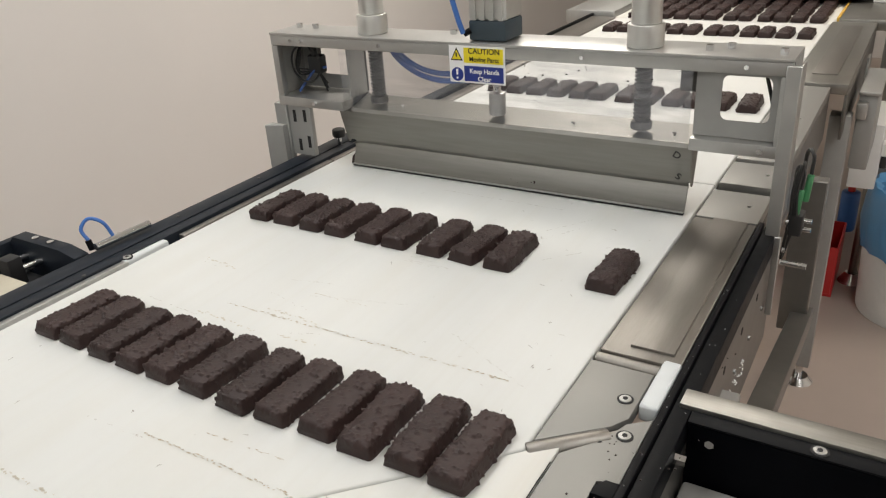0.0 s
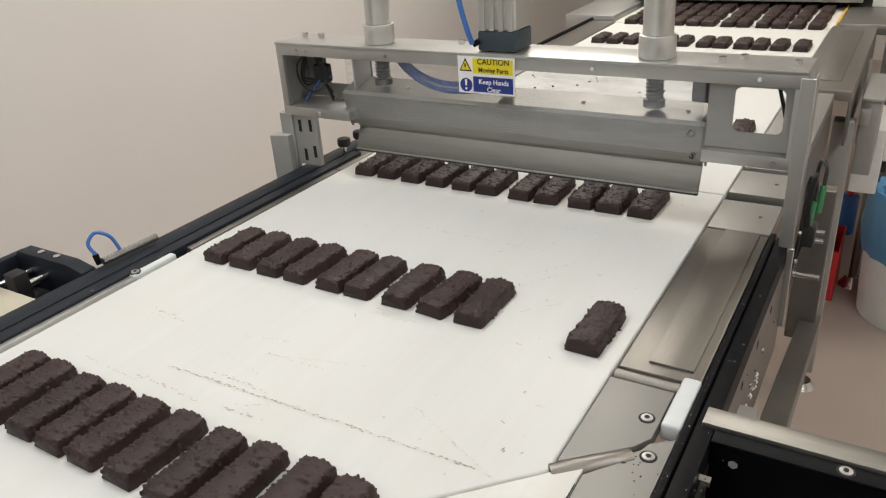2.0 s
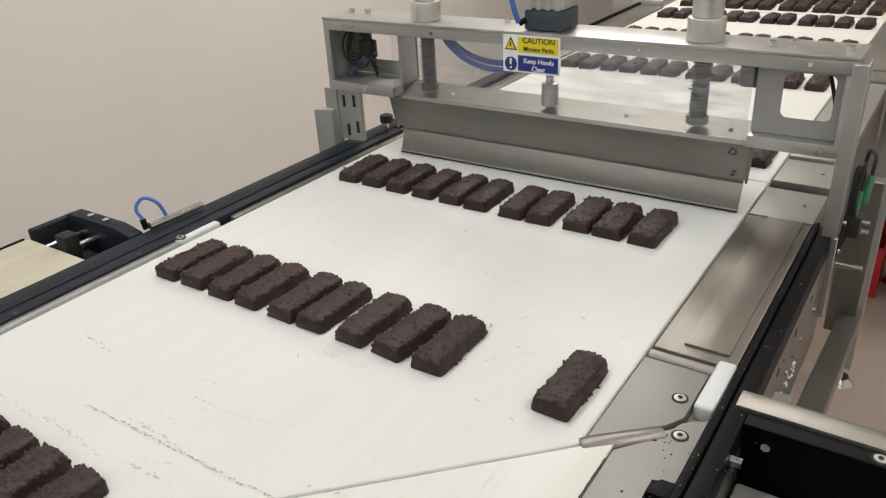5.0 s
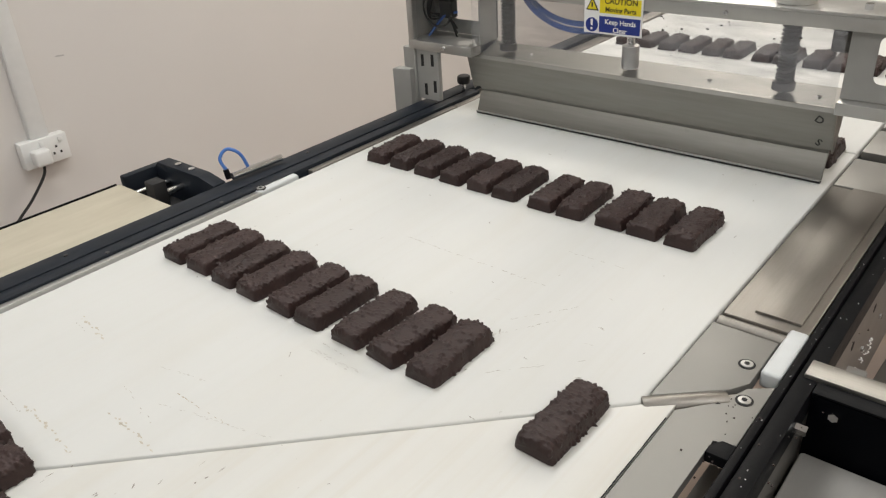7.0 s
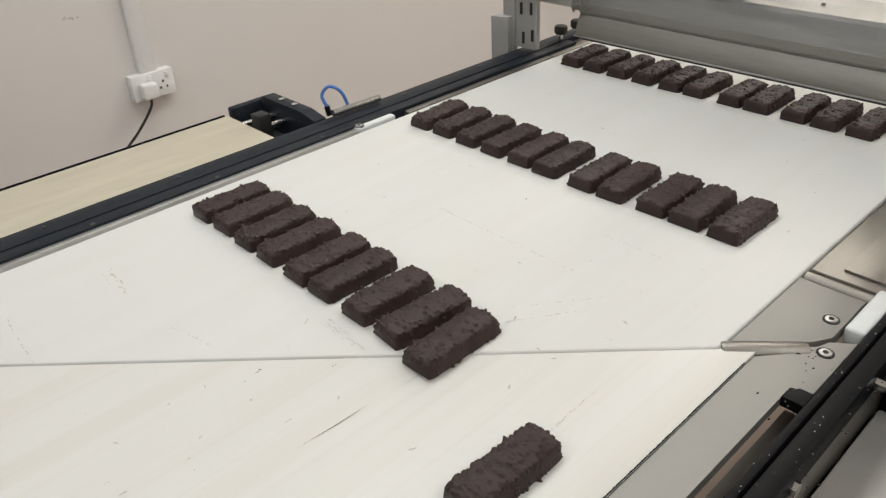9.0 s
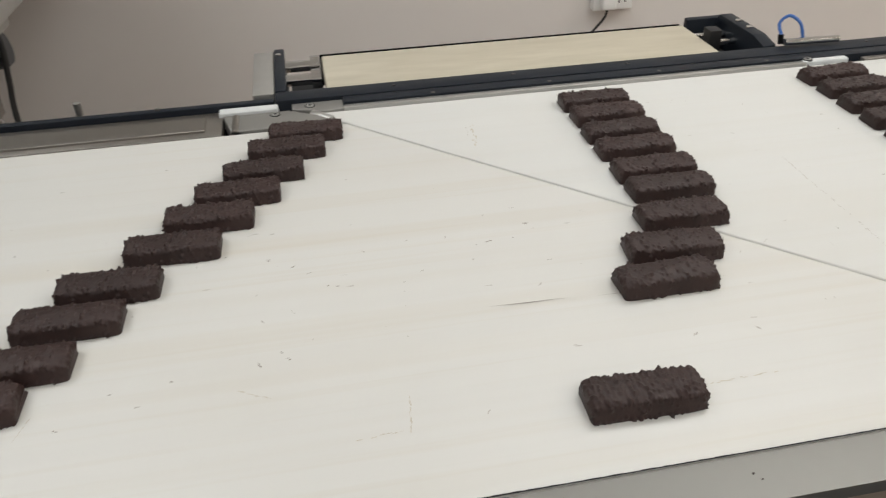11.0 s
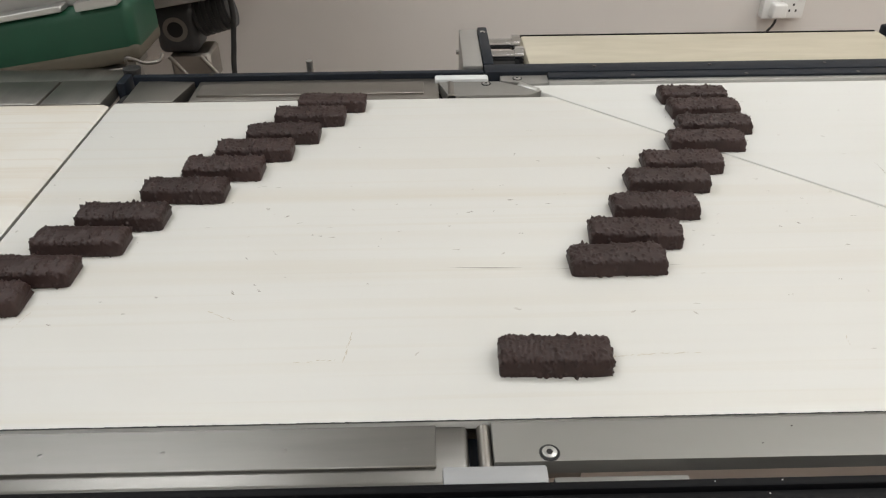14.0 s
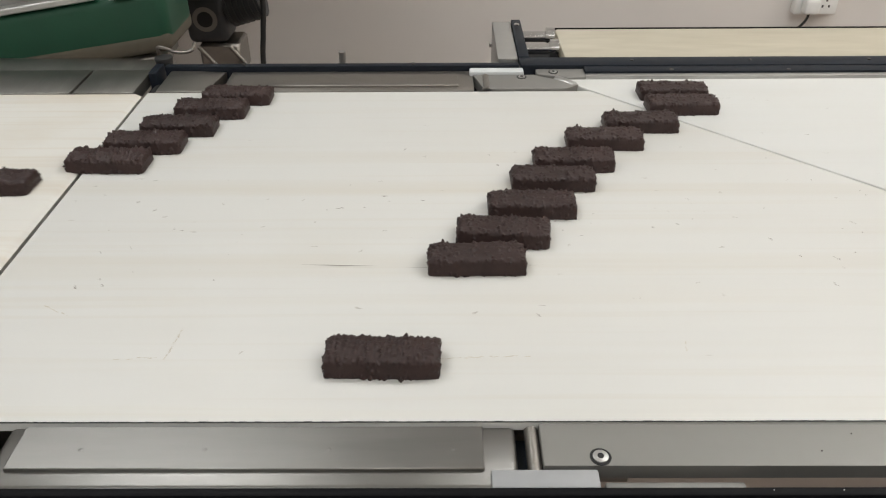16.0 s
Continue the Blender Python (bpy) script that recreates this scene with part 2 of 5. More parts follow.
def bm_profile(bm, pts, x0, x1, closed=True):
    """A bar along X whose (y, z) outline is given anticlockwise seen from +X."""
    a = [bm.verts.new((x0, y, z)) for y, z in pts]
    b = [bm.verts.new((x1, y, z)) for y, z in pts]
    n = len(pts)
    for i in range(n if closed else n - 1):
        bm.faces.new((a[i], b[i], b[(i + 1) % n], a[(i + 1) % n]))
    if closed:
        bm.faces.new(a)
        bm.faces.new(b[::-1])
    bmesh.ops.recalc_face_normals(bm, faces=bm.faces)
    return bm


def bm_tube(bm, pts, r, seg=10, steps=8):
    """A smooth hose through the points."""
    P = [Vector(p) for p in pts]
    P = [2 * P[0] - P[1]] + P + [2 * P[-1] - P[-2]]
    path = []
    for i in range(1, len(P) - 2):
        for k in range(steps):
            t = k / steps
            path.append(0.5 * (2 * P[i] + (P[i + 1] - P[i - 1]) * t + (2 * P[i - 1] - 5 * P[i] + 4 * P[i + 1] - P[i + 2]) * t * t
                               + (3 * P[i] - P[i - 1] - 3 * P[i + 1] + P[i + 2]) * t ** 3))
    path.append(P[-2])
    rings, up = [], None
    for i, p in enumerate(path):
        d = (path[min(i + 1, len(path) - 1)] - path[max(i - 1, 0)]).normalized()
        if up is None:
            up = d.orthogonal().normalized()
        up = (up - d * up.dot(d)).normalized()
        side = d.cross(up)
        rings.append([bm.verts.new(p + r * (math.cos(a) * up + math.sin(a) * side)) for a in [2 * math.pi * k / seg for k in range(seg)]])
    for q, w in zip(rings, rings[1:]):
        for k in range(seg):
            bm.faces.new((q[k], q[(k + 1) % seg], w[(k + 1) % seg], w[k]))
    bm.faces.new(rings[0][::-1])
    bm.faces.new(rings[-1])
    return bm


def finish(bm, name, material, smooth=40):
    me = bpy.data.meshes.new(name)
    bm.normal_update()
    for f in bm.faces:
        f.smooth = True
    for e in bm.edges:
        e.smooth = not (len(e.link_faces) == 2 and e.calc_face_angle(0) > radians(smooth))
    bm.to_mesh(me)
    bm.free()
    me.materials.append(material)
    return me


def part(name, bm, material, parent=None, label=""):
    ob = new(name, finish(bm, name, material))
    if parent is not None:
        ob.parent = parent
    if label:
        ob["label"] = label
    return ob


def thing(name, label, category, group="", kind="", at=(0, 0, 0)):
    ob = new(name)
    ob.location = at
    return tagged(ob, label, category, group, kind)


def B():
    return bmesh.new()


def box_part(name, parent, material, x0, x1, y0, y1, z0, z1, bevel=0.0015, label="", seg=2):
    return part(name, bm_box(B(), x0, x1, y0, y1, z0, z1, bevel, seg), material, parent, label)


def cyl_part(name, parent, material, a, b, r, r2=None, seg=20, bevel=0.0, label=""):
    return part(name, bm_cyl(B(), a, b, r, r2, seg, bevel), material, parent, label)


def structure(name, bm, material, label):
    return tagged(part(name, bm, material), label, "", "", "structure")


def screw(parent, x, y, z, r=0.0064):
    """A socket-head screw sunk in a dark counterbore, seen from above."""
    bm = bm_cyl(B(), (x, y, z - 0.004), (x, y, z + 0.0006), r * 1.35, seg=24)
    ring = part("screw_recess", bm, M_DARK, parent)
    bm = B()
    bm_cyl(bm, (x, y, z - 0.004), (x, y, z + 0.0016), r, seg=24, bevel=0.0006)
    head = part("screw_head", bm, M_ALU, parent)
    bm_hex = bm_cyl(B(), (x, y, z), (x, y, z + 0.0021), r * 0.45, seg=6)
    part("screw_socket", bm_hex, M_DARK, head)
    return head


def bolt(parent, x, y, z, axis="z", r=0.005, h=0.005, material=None):
    d = {"z": (0, 0, h), "y": (0, -h, 0), "x": (h, 0, 0)}[axis]
    return cyl_part("bolt", parent, material or M_CHROME, (x, y, z), (x + d[0], y + d[1], z + d[2]), r, seg=6)


# ---- the room ----
WX = -1.45
structure("floor", bm_box(B(), WX - 0.1, 3.6, -4.1, 6.6, -0.08, 0.0), M_FLOOR, "smooth beige resin floor with a dull shine")
structure("ceiling", bm_box(B(), WX - 0.1, 3.6, -4.1, 6.6, 2.72, 2.8), M_CEIL, "plain white ceiling")
structure("wall_west", bm_box(B(), WX - 0.1, WX, -4.0, 6.5, 0.0, 2.72), M_WALL, "pale grey painted wall behind the line")
structure("wall_east", bm_box(B(), 3.5, 3.6, -4.0, 6.5, 0.0, 2.72), M_WALL, "pale grey painted wall")
structure("wall_north", bm_box(B(), WX, 3.5, 6.4, 6.5, 0.0, 2.72), M_WALL, "pale grey painted wall")
structure("wall_south", bm_box(B(), WX, 3.5, -4.0, -3.9, 0.0, 2.72), M_WALL, "pale grey painted wall")
for px, py, power in PANELS:
    pl = thing("ceiling_light", "white square light panel in the ceiling", "ceiling light", "ceiling lights")
    box_part("diffuser", pl, M_PANEL, px - 0.29, px + 0.29, py - 0.59, py + 0.59, 2.69, 2.715, 0)


# ---- the main conveyor, whose end runs off along a 45 degree nose ----
AX0, AX1 = 0.0185, 0.738       # edges of the main belt
BX0, BX1 = 0.066, 0.767        # edges of the faster outfeed belt
NOSE = -0.400                  # the nose lies on y = x + NOSE
HAND = -1.023                  # a bar whose middle has come this far is drawn onto the last belt
END_B = -1.041                 # where the outfeed belt hands over to the last belt


def belt_sheet(name, pts, parent, material, label, thick=0.012):
    return part(name, bm_prism(B(), pts, ZB - thick, ZB, 0.0034), material, parent, label)


main = thing("main_conveyor", "long white belt conveyor with steel edge plates and black side rails", "conveyor")
belt_sheet("belt", [(AX0, AX0 + NOSE), (AX1, AX1 + NOSE), (AX1, 1.097), (AX0, 1.097)], main, M_BELT, "white belt with faint scuffs")
belt_sheet("infeed_belt", [(AX0, 1.100), (AX1, 1.100), (AX1, 2.64), (AX0, 2.64)], main, M_BELT, "white infeed belt behind the gate")
# near side plates
box_part("edge_plate", main, M_STEEL, AX1 + 0.003, 0.834, 0.537, 0.955, ZB - 0.02, ZB - 0.001, 0.002, "brushed steel edge plate")
box_part("inset_plate", main, M_STEEL, 0.771, 0.822, 0.555, 0.953, ZB - 0.002, ZB + 0.0025, 0.0008)
cyl_part("cross_bar", main, M_STEEL, (AX1 + 0.003, 0.527, ZB - 0.009), (0.816, 0.527, ZB - 0.009), 0.0085, label="round steel bar in a slot")
# Near-black floor: the shade inside the slot is put into its colour
box_part("dark_slot_floor", main, M_DARK, AX1 + 0.002, 0.834, 0.505, 0.54, ZB - 0.045, ZB - 0.024, 0)
part("corner_plate", bm_prism(B(), [(0.740, 0.355), (0.800, 0.408), (0.812, 0.428), (0.812, 0.512), (0.740, 0.512)], ZB - 0.016, ZB - 0.001, 0.001), M_PLATE, main, "grey bead-blasted corner plate")
screw(main, 0.7985, 0.4566, ZB - 0.001)
cyl_part("nose_rod", main, M_STEEL, (0.738, 0.341, ZB - 0.009), (0.802, 0.398, ZB - 0.009), 0.0112, bevel=0.002, label="steel rod at the belt's nose")
cyl_part("nose_shaft", main, M_STEEL, (0.800, 0.396, ZB - 0.008), (0.822, 0.418, ZB - 0.008), 0.006)
cyl_part("grub_screw", main, M_DARK, (0.7965, 0.385, ZB - 0.006), (0.799, 0.381, ZB - 0.005), 0.004, seg=10)
part("guide_block", bm_box(B(), 0.8135, 0.8345, 0.452, 0.545, ZB - 0.02, ZB + 0.0005, 0.004, 3), M_POM2, main, "milky white plastic block")
for y0, y1 in ((0.960, 1.085), (1.115, 1.235), (1.25, 1.83)):
    box_part("edge_plate", main, M_PLATE, AX1 + 0.003, 0.8345, y0, y1 - 0.004, ZB - 0.02, ZB - 0.0005, 0.002, "brushed steel edge plate")
    bolt(main, 0.81, (y0 + y1) / 2, ZB - 0.001, r=0.0035, h=0.001)
# This slot's shade too is coloured onto its floor
box_part("dark_slot_floor", main, M_DARK, AX1 + 0.002, 0.834, 1.07, 1.13, ZB - 0.05, ZB - 0.024, 0)
box_part("edge_plate", main, M_STEELX, AX1 + 0.003, 0.872, 1.835, 2.66, ZB - 0.02, ZB + 0.006, 0.003, "brushed steel edge plate")
box_part("inset_plate", main, M_STEEL, 0.780, 0.838, 1.92, 2.58, ZB + 0.005, ZB + 0.009, 0.0008)
# near side rail: two black bars and an outer skirt
box_part("side_rail", main, M_BLACK, 0.8355, 0.8435, -1.6, 0.966, ZB - 0.10, ZB + 0.001, 0.0015, "black painted side rail")
box_part("side_rail", main, M_BLACK, 0.8455, 0.8640, -1.6, 0.96, ZB - 0.034, ZB - 0.002, 0.0015, "black painted side rail")
box_part("side_skirt", main, M_SKIRT, 0.858, 0.8630, -1.6, 0.97, ZB - 0.20, ZB - 0.035, 0.001, "grey side skirt with slots and white marks")
box_part("side_panel", main, M_SKIRT, 0.828, 0.8345, 0.975, 1.83, ZB - 0.13, ZB - 0.021, 0.001, "brown-grey steel side panel")
box_part("side_panel", main, M_SKIRT, 0.866, 0.872, 1.835, 2.66, ZB - 0.13, ZB - 0.021, 0.001)
for k in range(5):
    bolt(main, 0.8630, 0.53 + k * 0.09, ZB - 0.105, "x", 0.004, 0.003)
for k in range(4):
    cyl_part("rail_slot", main, M_DARK, (0.8625, 0.54 + 0.10 * k, ZB - 0.06), (0.8634, 0.54 + 0.10 * k, ZB - 0.06), 0.006, seg=12)
# White cones stand in for small shiny metal details on the skirt
random.seed(5)
bm = B()
for k in range(46):
    y = 0.56 + 0.22 * random.random()
    z = ZB - 0.115 - 0.10 * (y - 0.56) + random.gauss(0, 0.012)
    w = random.uniform(0.001, 0.004)
    bm_cyl(bm, (0.8627, y, z), (0.8650, y + 0.3 * w, z), w, w * 0.4, 7)
tagged(part("grease", bm, M_POM, main, "small white marks"), kind="stuff")
# far side: black rail with screws, grey guide strip, white block
box_part("side_rail", main, M_NAVY, -0.058, -0.020, -0.440, 1.90, ZB - 0.10, ZB + 0.009, 0.002, "black side rail")
box_part("side_rail", main, M_NAVY, -0.0195, 0.0045, -0.335, 1.05, ZB - 0.10, ZB + 0.0075, 0.0015, "black side rail")
for y in (-0.1925, 0.0, 0.190, 0.384):
    bolt(main, 0.0, y, ZB + 0.0075, r=0.0034, h=0.0012, material=M_SPRING)
for y in (-0.25, -0.05, 0.15, 0.6, 0.8):
    bolt(main, -0.04, y, ZB + 0.009, r=0.003, h=0.0014, material=M_SPRING)
box_part("guide_strip", main, M_ALU, 0.0048, AX0 - 0.002, -0.335, 0.45, ZB - 0.03, ZB + 0.004, 0.001, "grey metal guide strip")
part("guide_block", bm_box(B(), -0.018, 0.016, 0.446, 0.530, ZB - 0.02, ZB + 0.006, 0.004, 3), M_POM2, main, "white plastic block")
screw(main, 0.006, 0.4565, ZB + 0.006, 0.0065)
# Slot shade painted as a near-black floor
box_part("dark_slot_floor", main, M_DARK, -0.015, AX0 - 0.001, 0.53, 0.57, ZB - 0.04, ZB - 0.015, 0)
box_part("edge_plate", main, M_STEEL, -0.019, AX0 - 0.002, 0.56, 0.955, ZB - 0.02, ZB + 0.001, 0.0015, "brushed steel edge plate")
box_part("edge_plate", main, M_STEEL, -0.019, AX0 - 0.002, 0.96, 1.60, ZB - 0.02, ZB + 0.0, 0.0015, "brushed steel edge plate")
box_part("edge_plate", main, M_STEEL, -0.075, AX0 - 0.002, 1.62, 2.64, ZB - 0.02, ZB + 0.004, 0.0015, "brushed steel edge plate")
box_part("side_rail", main, M_BLACK, -0.085, -0.076, 1.91, 2.66, ZB - 0.10, ZB + 0.012, 0.001)
box_part("belt_bed", main, M_STEEL, AX0 + 0.01, AX1 - 0.01, 0.40, 2.6, ZB - 0.08, ZB - 0.014, 0.001)
for x in (-0.03, 0.86):
    for y in (0.62, 1.93, 2.5) if x < 0 else (0.62, 1.93):
        box_part("leg", main, M_GREYPOST, x - 0.025, x + 0.025, y - 0.025, y + 0.025, 0.06, ZB - 0.09, 0.003)
        part("levelling_foot", bm_cyl(bm_cyl(B(), (x, y, 0), (x, y, 0.018), 0.042, 0.026, 24), (x, y, 0.015), (x, y, 0.08), 0.01), M_CHROME, main, "round chrome levelling foot")
bm = B()
bm_box(bm, 0.852, 0.903, 1.235, 1.265, 0.565, ZB - 0.022, 0.002)
part("hanger_leg", bm, M_SKIRT, main, "dull steel hanger leg")
bm = bm_box(B(), -0.018, 0.018, -0.36, 0.36, -0.003, 0.003, 0.001)
bm_box(bm, 0.0125, 0.018, -0.36, 0.36, -0.038, -0.0035, 0.001)
strut = part("diagonal_strut", bm, M_SKIRT, main, "dull steel angle strut")
strut.matrix_basis = pose(0.892, 0.93, 0.662, -10.5, 0, 0)

# ---- the outfeed conveyor under the nose ----
out = thing("outfeed_conveyor", "second white belt conveyor taking over from the slanted nose", "conveyor")
ZO = ZB - 0.0012
part("belt", bm_prism(B(), [(BX0, END_B), (BX1, END_B), (BX1, 0.372), (0.737, 0.334), (BX0, -0.337)], ZO - 0.010, ZO, 0.001), M_BELT_OLD, out, "creamy white belt with scuffs along it")
# near side plates, from the corner down to the gap
part("edge_plate", bm_prism(B(), [(BX1 + 0.0015, -0.488), (0.8135, -0.488), (0.8135, 0.331), (0.8345, 0.335), (0.8345, 0.438), (0.812, 0.420), (0.800, 0.385), (BX1 + 0.0015, 0.350)], ZB - 0.016, ZB - 0.002, 0.001), M_PLATE, out, "grey bead-blasted edge plate")
screw(out, 0.817, 0.4005, ZB - 0.002)
screw(out, 0.804, -0.442, ZB - 0.002)
cyl_part("cross_bar", out, M_STEEL, (BX1 + 0.003, -0.4945, ZB - 0.009), (0.816, -0.4945, ZB - 0.009), 0.0058)
box_part("dark_slot_floor", out, M_NAVY, BX1 + 0.002, 0.834, -0.53, -0.48, ZB - 0.045, ZB - 0.022, 0)
part("guide_block", bm_box(B(), 0.8165, 0.8345, -0.530, -0.446, ZB - 0.02, ZB - 0.001, 0.002, 2), M_MILKY, out, "grey translucent plastic block")
part("edge_plate", bm_box(B(), BX1 + 0.0015, 0.834, -0.930, -0.508, ZB - 0.02, ZB - 0.004, 0.005, 3), M_POLISHED, out, "brushed steel edge plate")
part("inset_plate", bm_box(B(), BX1 + 0.005, 0.8165, -0.915, -0.535, ZB - 0.005, ZB - 0.0005, 0.0008, 1), M_POLISHED, out, "brushed steel cover strip")
for y in (-0.56, -0.66, -0.76, -0.86):
    cyl_part("spot_weld", out, M_POLISHED, (0.797, y, ZB - 0.0006), (0.797, y, ZB - 0.0002), 0.0026, 0.001, 12)
box_part("recess", out, M_PLATE, 0.815, 0.834, -0.44, 0.330, ZB - 0.06, ZB - 0.03, 0)
box_part("recess_bracket", out, M_PLATE, 0.820, 0.834, -0.44, -0.33, ZB - 0.03, ZB - 0.012, 0.002)
part("slot_rim", bm_prism(B(), [(0.8145, 0.312), (0.8355, 0.312), (0.8355, 0.334), (0.822, 0.334), (0.8145, 0.322)], ZB - 0.012, ZB - 0.0005, 0.001), M_BLACK, out)
# far side
part("guide_block", bm_box(B(), -0.019, 0.002, -0.526, -0.436, ZB - 0.02, ZB + 0.006, 0.003, 2), M_POM2, out, "white plastic block")
part("edge_plate", bm_prism(B(), [(0.004, -0.520), (0.062, -0.505), (0.062, -0.372), (0.046, -0.352), (0.004, -0.420)], ZB - 0.016, ZB + 0.002, 0.001), M_PLATE, out, "grey corner plate")
part("edge_plate", bm_prism(B(), [(-0.018, -0.415), (0.004, -0.415), (0.020, -0.365), (0.016, -0.335), (-0.018, -0.335)], ZB - 0.016, ZB + 0.003, 0.001), M_PLATE, out, "grey corner plate")
screw(out, 0.015, -0.441, ZB + 0.002, 0.006)
screw(out, -0.004, -0.387, ZB + 0.003, 0.006)
cyl_part("cross_bar", out, M_STEEL, (0.005, -0.500, ZB - 0.004), (0.062, -0.500, ZB - 0.004), 0.008)
cyl_part("nose_rod", out, M_ALU, (0.015, -0.385, ZB - 0.004), (0.044, -0.357, ZB - 0.004), 0.0085, bevel=0.002)
part("edge_plate", bm_box(B(), -0.022, 0.062, -0.925, -0.520, ZB - 0.02, ZB - 0.001, 0.002, 2), M_STEEL, out, "brushed steel edge plate")
part("inset_plate", bm_box(B(), 0.0, 0.048, -0.915, -0.545, ZB - 0.002, ZB + 0.0025, 0.0008, 1), M_STEEL, out, "brushed steel cover strip")
part("edge_plate", bm_prism(B(), [(-0.030, -1.030), (0.062, -1.030), (0.062, -0.950), (-0.022, -0.935)], ZB - 0.02, ZB - 0.001, 0.001), M_STEEL, out)
# Shade between the far plates, coloured onto a near-black sheet
box_part("dark_slot_floor", out, M_DARK, -0.03, 0.064, -1.06, -0.92, ZB - 0.06, ZB - 0.022, 0)
box_part("side_rail", out, M_NAVY, -0.040, -0.026, -1.04, -0.442, ZB - 0.10, ZB + 0.007, 0.002, "black side rail")
for y in (-0.907, -0.62):
    bolt(out, -0.033, y, ZB + 0.007, r=0.004, h=0.002, material=M_SPRING)
cyl_part("stud", out, M_ALU, (-0.075, -0.745, ZB - 0.05), (-0.075, -0.745, ZB + 0.014), 0.006)
for x in (-0.03, 0.86):
    for y in (-0.25, -0.95):
        box_part("leg", out, M_GREYPOST, x - 0.025, x + 0.025, y - 0.025, y + 0.025, 0.06, ZB - 0.09, 0.003)
        part("levelling_foot", bm_cyl(bm_cyl(B(), (x, y, 0), (x, y, 0.018), 0.042, 0.026, 24), (x, y, 0.015), (x, y, 0.08), 0.01), M_CHROME, out)
box_part("belt_bed", out, M_STEEL, BX0 + 0.01, BX1 - 0.01, END_B + 0.05, -0.40, ZO - 0.09, ZO - 0.014, 0.001)

# ---- the last conveyor ----
last = thing("takeaway_conveyor", "third conveyor with a stained cream belt", "conveyor")
bm = B()
bm_profile(bm, [(-1.052, ZB - 0.012), (-1.048, ZB - 0.004), (-1.056, ZB), (-2.6, ZB), (-2.6, ZB - 0.024), (-1.056, ZB - 0.024)], 0.074, 0.762)
part("belt", bm, M_BELT_STAINED, last, "cream stained belt")
part("edge_plate", bm_box(B(), -0.030, 0.070, -1.16, -1.062, ZB - 0.02, ZB + 0.001, 0.002, 2), M_STEELX, last, "grey steel edge plate")
part("edge_plate", bm_box(B(), -0.030, 0.070, -2.6, -1.164, ZB - 0.02, ZB + 0.001, 0.002, 2), M_STEELX, last, "grey steel edge plate")
part("wing_plate", bm_box(B(), -0.20, -0.032, -2.6, -1.07, ZB - 0.02, ZB - 0.004, 0.002, 2), M_STEELX, last, "grey steel wing plate")
box_part("end_block", last, M_NAVY, -0.045, 0.0, -1.060, -1.046, ZB - 0.06, ZB + 0.006, 0.002)
part("edge_plate", bm_box(B(), 0.766, 0.834, -2.6, -0.962, ZB - 0.02, ZB - 0.003, 0.002, 2), M_STEEL, last, "brushed steel edge plate")
box_part("side_rail", last, M_BLACK, 0.836, 0.8715, -2.6, -1.605, ZB - 0.10, ZB - 0.003, 0.0015)
# Near-black plate added under the handover gap to stand for its shade
box_part("gap_shade_plate", last, M_DARK, 0.02, 0.80, -1.10, -0.98, ZB - 0.10, ZB - 0.07, 0)
cyl_part("drive_roller", last, M_DARK, (0.0, -1.0425, ZB - 0.034), (0.80, -1.0425, ZB - 0.034), 0.02)
for x in (-0.03, 0.86):
    box_part("leg", last, M_GREYPOST, x - 0.025, x + 0.025, -1.85, -1.80, 0.0, ZB - 0.08, 0.003)
box_part("belt_bed", last, M_STEEL, 0.085, 0.75, -2.55, -1.12, ZB - 0.09, ZB - 0.026, 0.001)

# ---- the side unit on the far side, with its own beige belt ----
side = thing("side_belt_unit", "narrow beige side belt in a black frame beside the line", "side conveyor")
box_part("belt", side, M_BEIGE, -0.238, -0.0605, -0.357, 0.345, ZB - 0.03, ZB - 0.002, 0.004, "worn beige belt")
box_part("outer_rail", side, M_BLACK, -0.2435, -0.2395, -0.36, 0.34, ZB - 0.06, ZB - 0.0015, 0.001)
box_part("end_post", side, M_NAVY, -0.258, -0.059, -0.440, -0.422, ZB - 0.09, ZB + 0.010, 0.002, "black end plate")
box_part("end_plate", side, M_ALU, -0.258, -0.060, -0.476, -0.441, ZB - 0.09, ZB + 0.006, 0.002, "grey aluminium end plate")
for x in (-0.205, -0.140):
    cyl_part("tension_rod", side, M_CHROME, (x, -0.422, ZB - 0.006), (x, -0.37, ZB - 0.006), 0.010, seg=24)
    cyl_part("rod_collar", side, M_CHROME, (x, -0.378, ZB - 0.006), (x, -0.362, ZB - 0.006), 0.0165, seg=24)
box_part("roller_block", side, M_DARK, -0.213, -0.066, -0.415, -0.36, ZB - 0.07, ZB - 0.032, 0.002)
bolt(side, -0.22, -0.432, ZB + 0.012, r=0.005, h=0.002)
bolt(side, -0.23, -0.476, ZB - 0.03, "y", 0.005, 0.006)
bolt(side, -0.09, -0.476, ZB - 0.02, "y", 0.005, 0.006)
bm = B()
rim = [(-0.246, ZB - 0.09), (-0.060, ZB - 0.09), (-0.060, ZB + 0.010), (-0.100, ZB + 0.018), (-0.222, ZB + 0.018), (-0.246, ZB - 0.006)]
for y in (0.412, 0.437):
    bm.faces.new([bm.verts.new((x, y, z)) for x, z in rim])
bm.verts.ensure_lookup_table()
for k in range(6):
    bm.faces.new([bm.verts[i] for i in (k, (k + 1) % 6, 6 + (k + 1) % 6, 6 + k)])
bmesh.ops.recalc_face_normals(bm, faces=bm.faces)
bmesh.ops.bevel(bm, geom=list(bm.edges), offset=0.0015, segments=2, profile=0.5, affect="EDGES")
part("head_plate", bm, M_NAVY, side, "black end plate with bevelled corner")
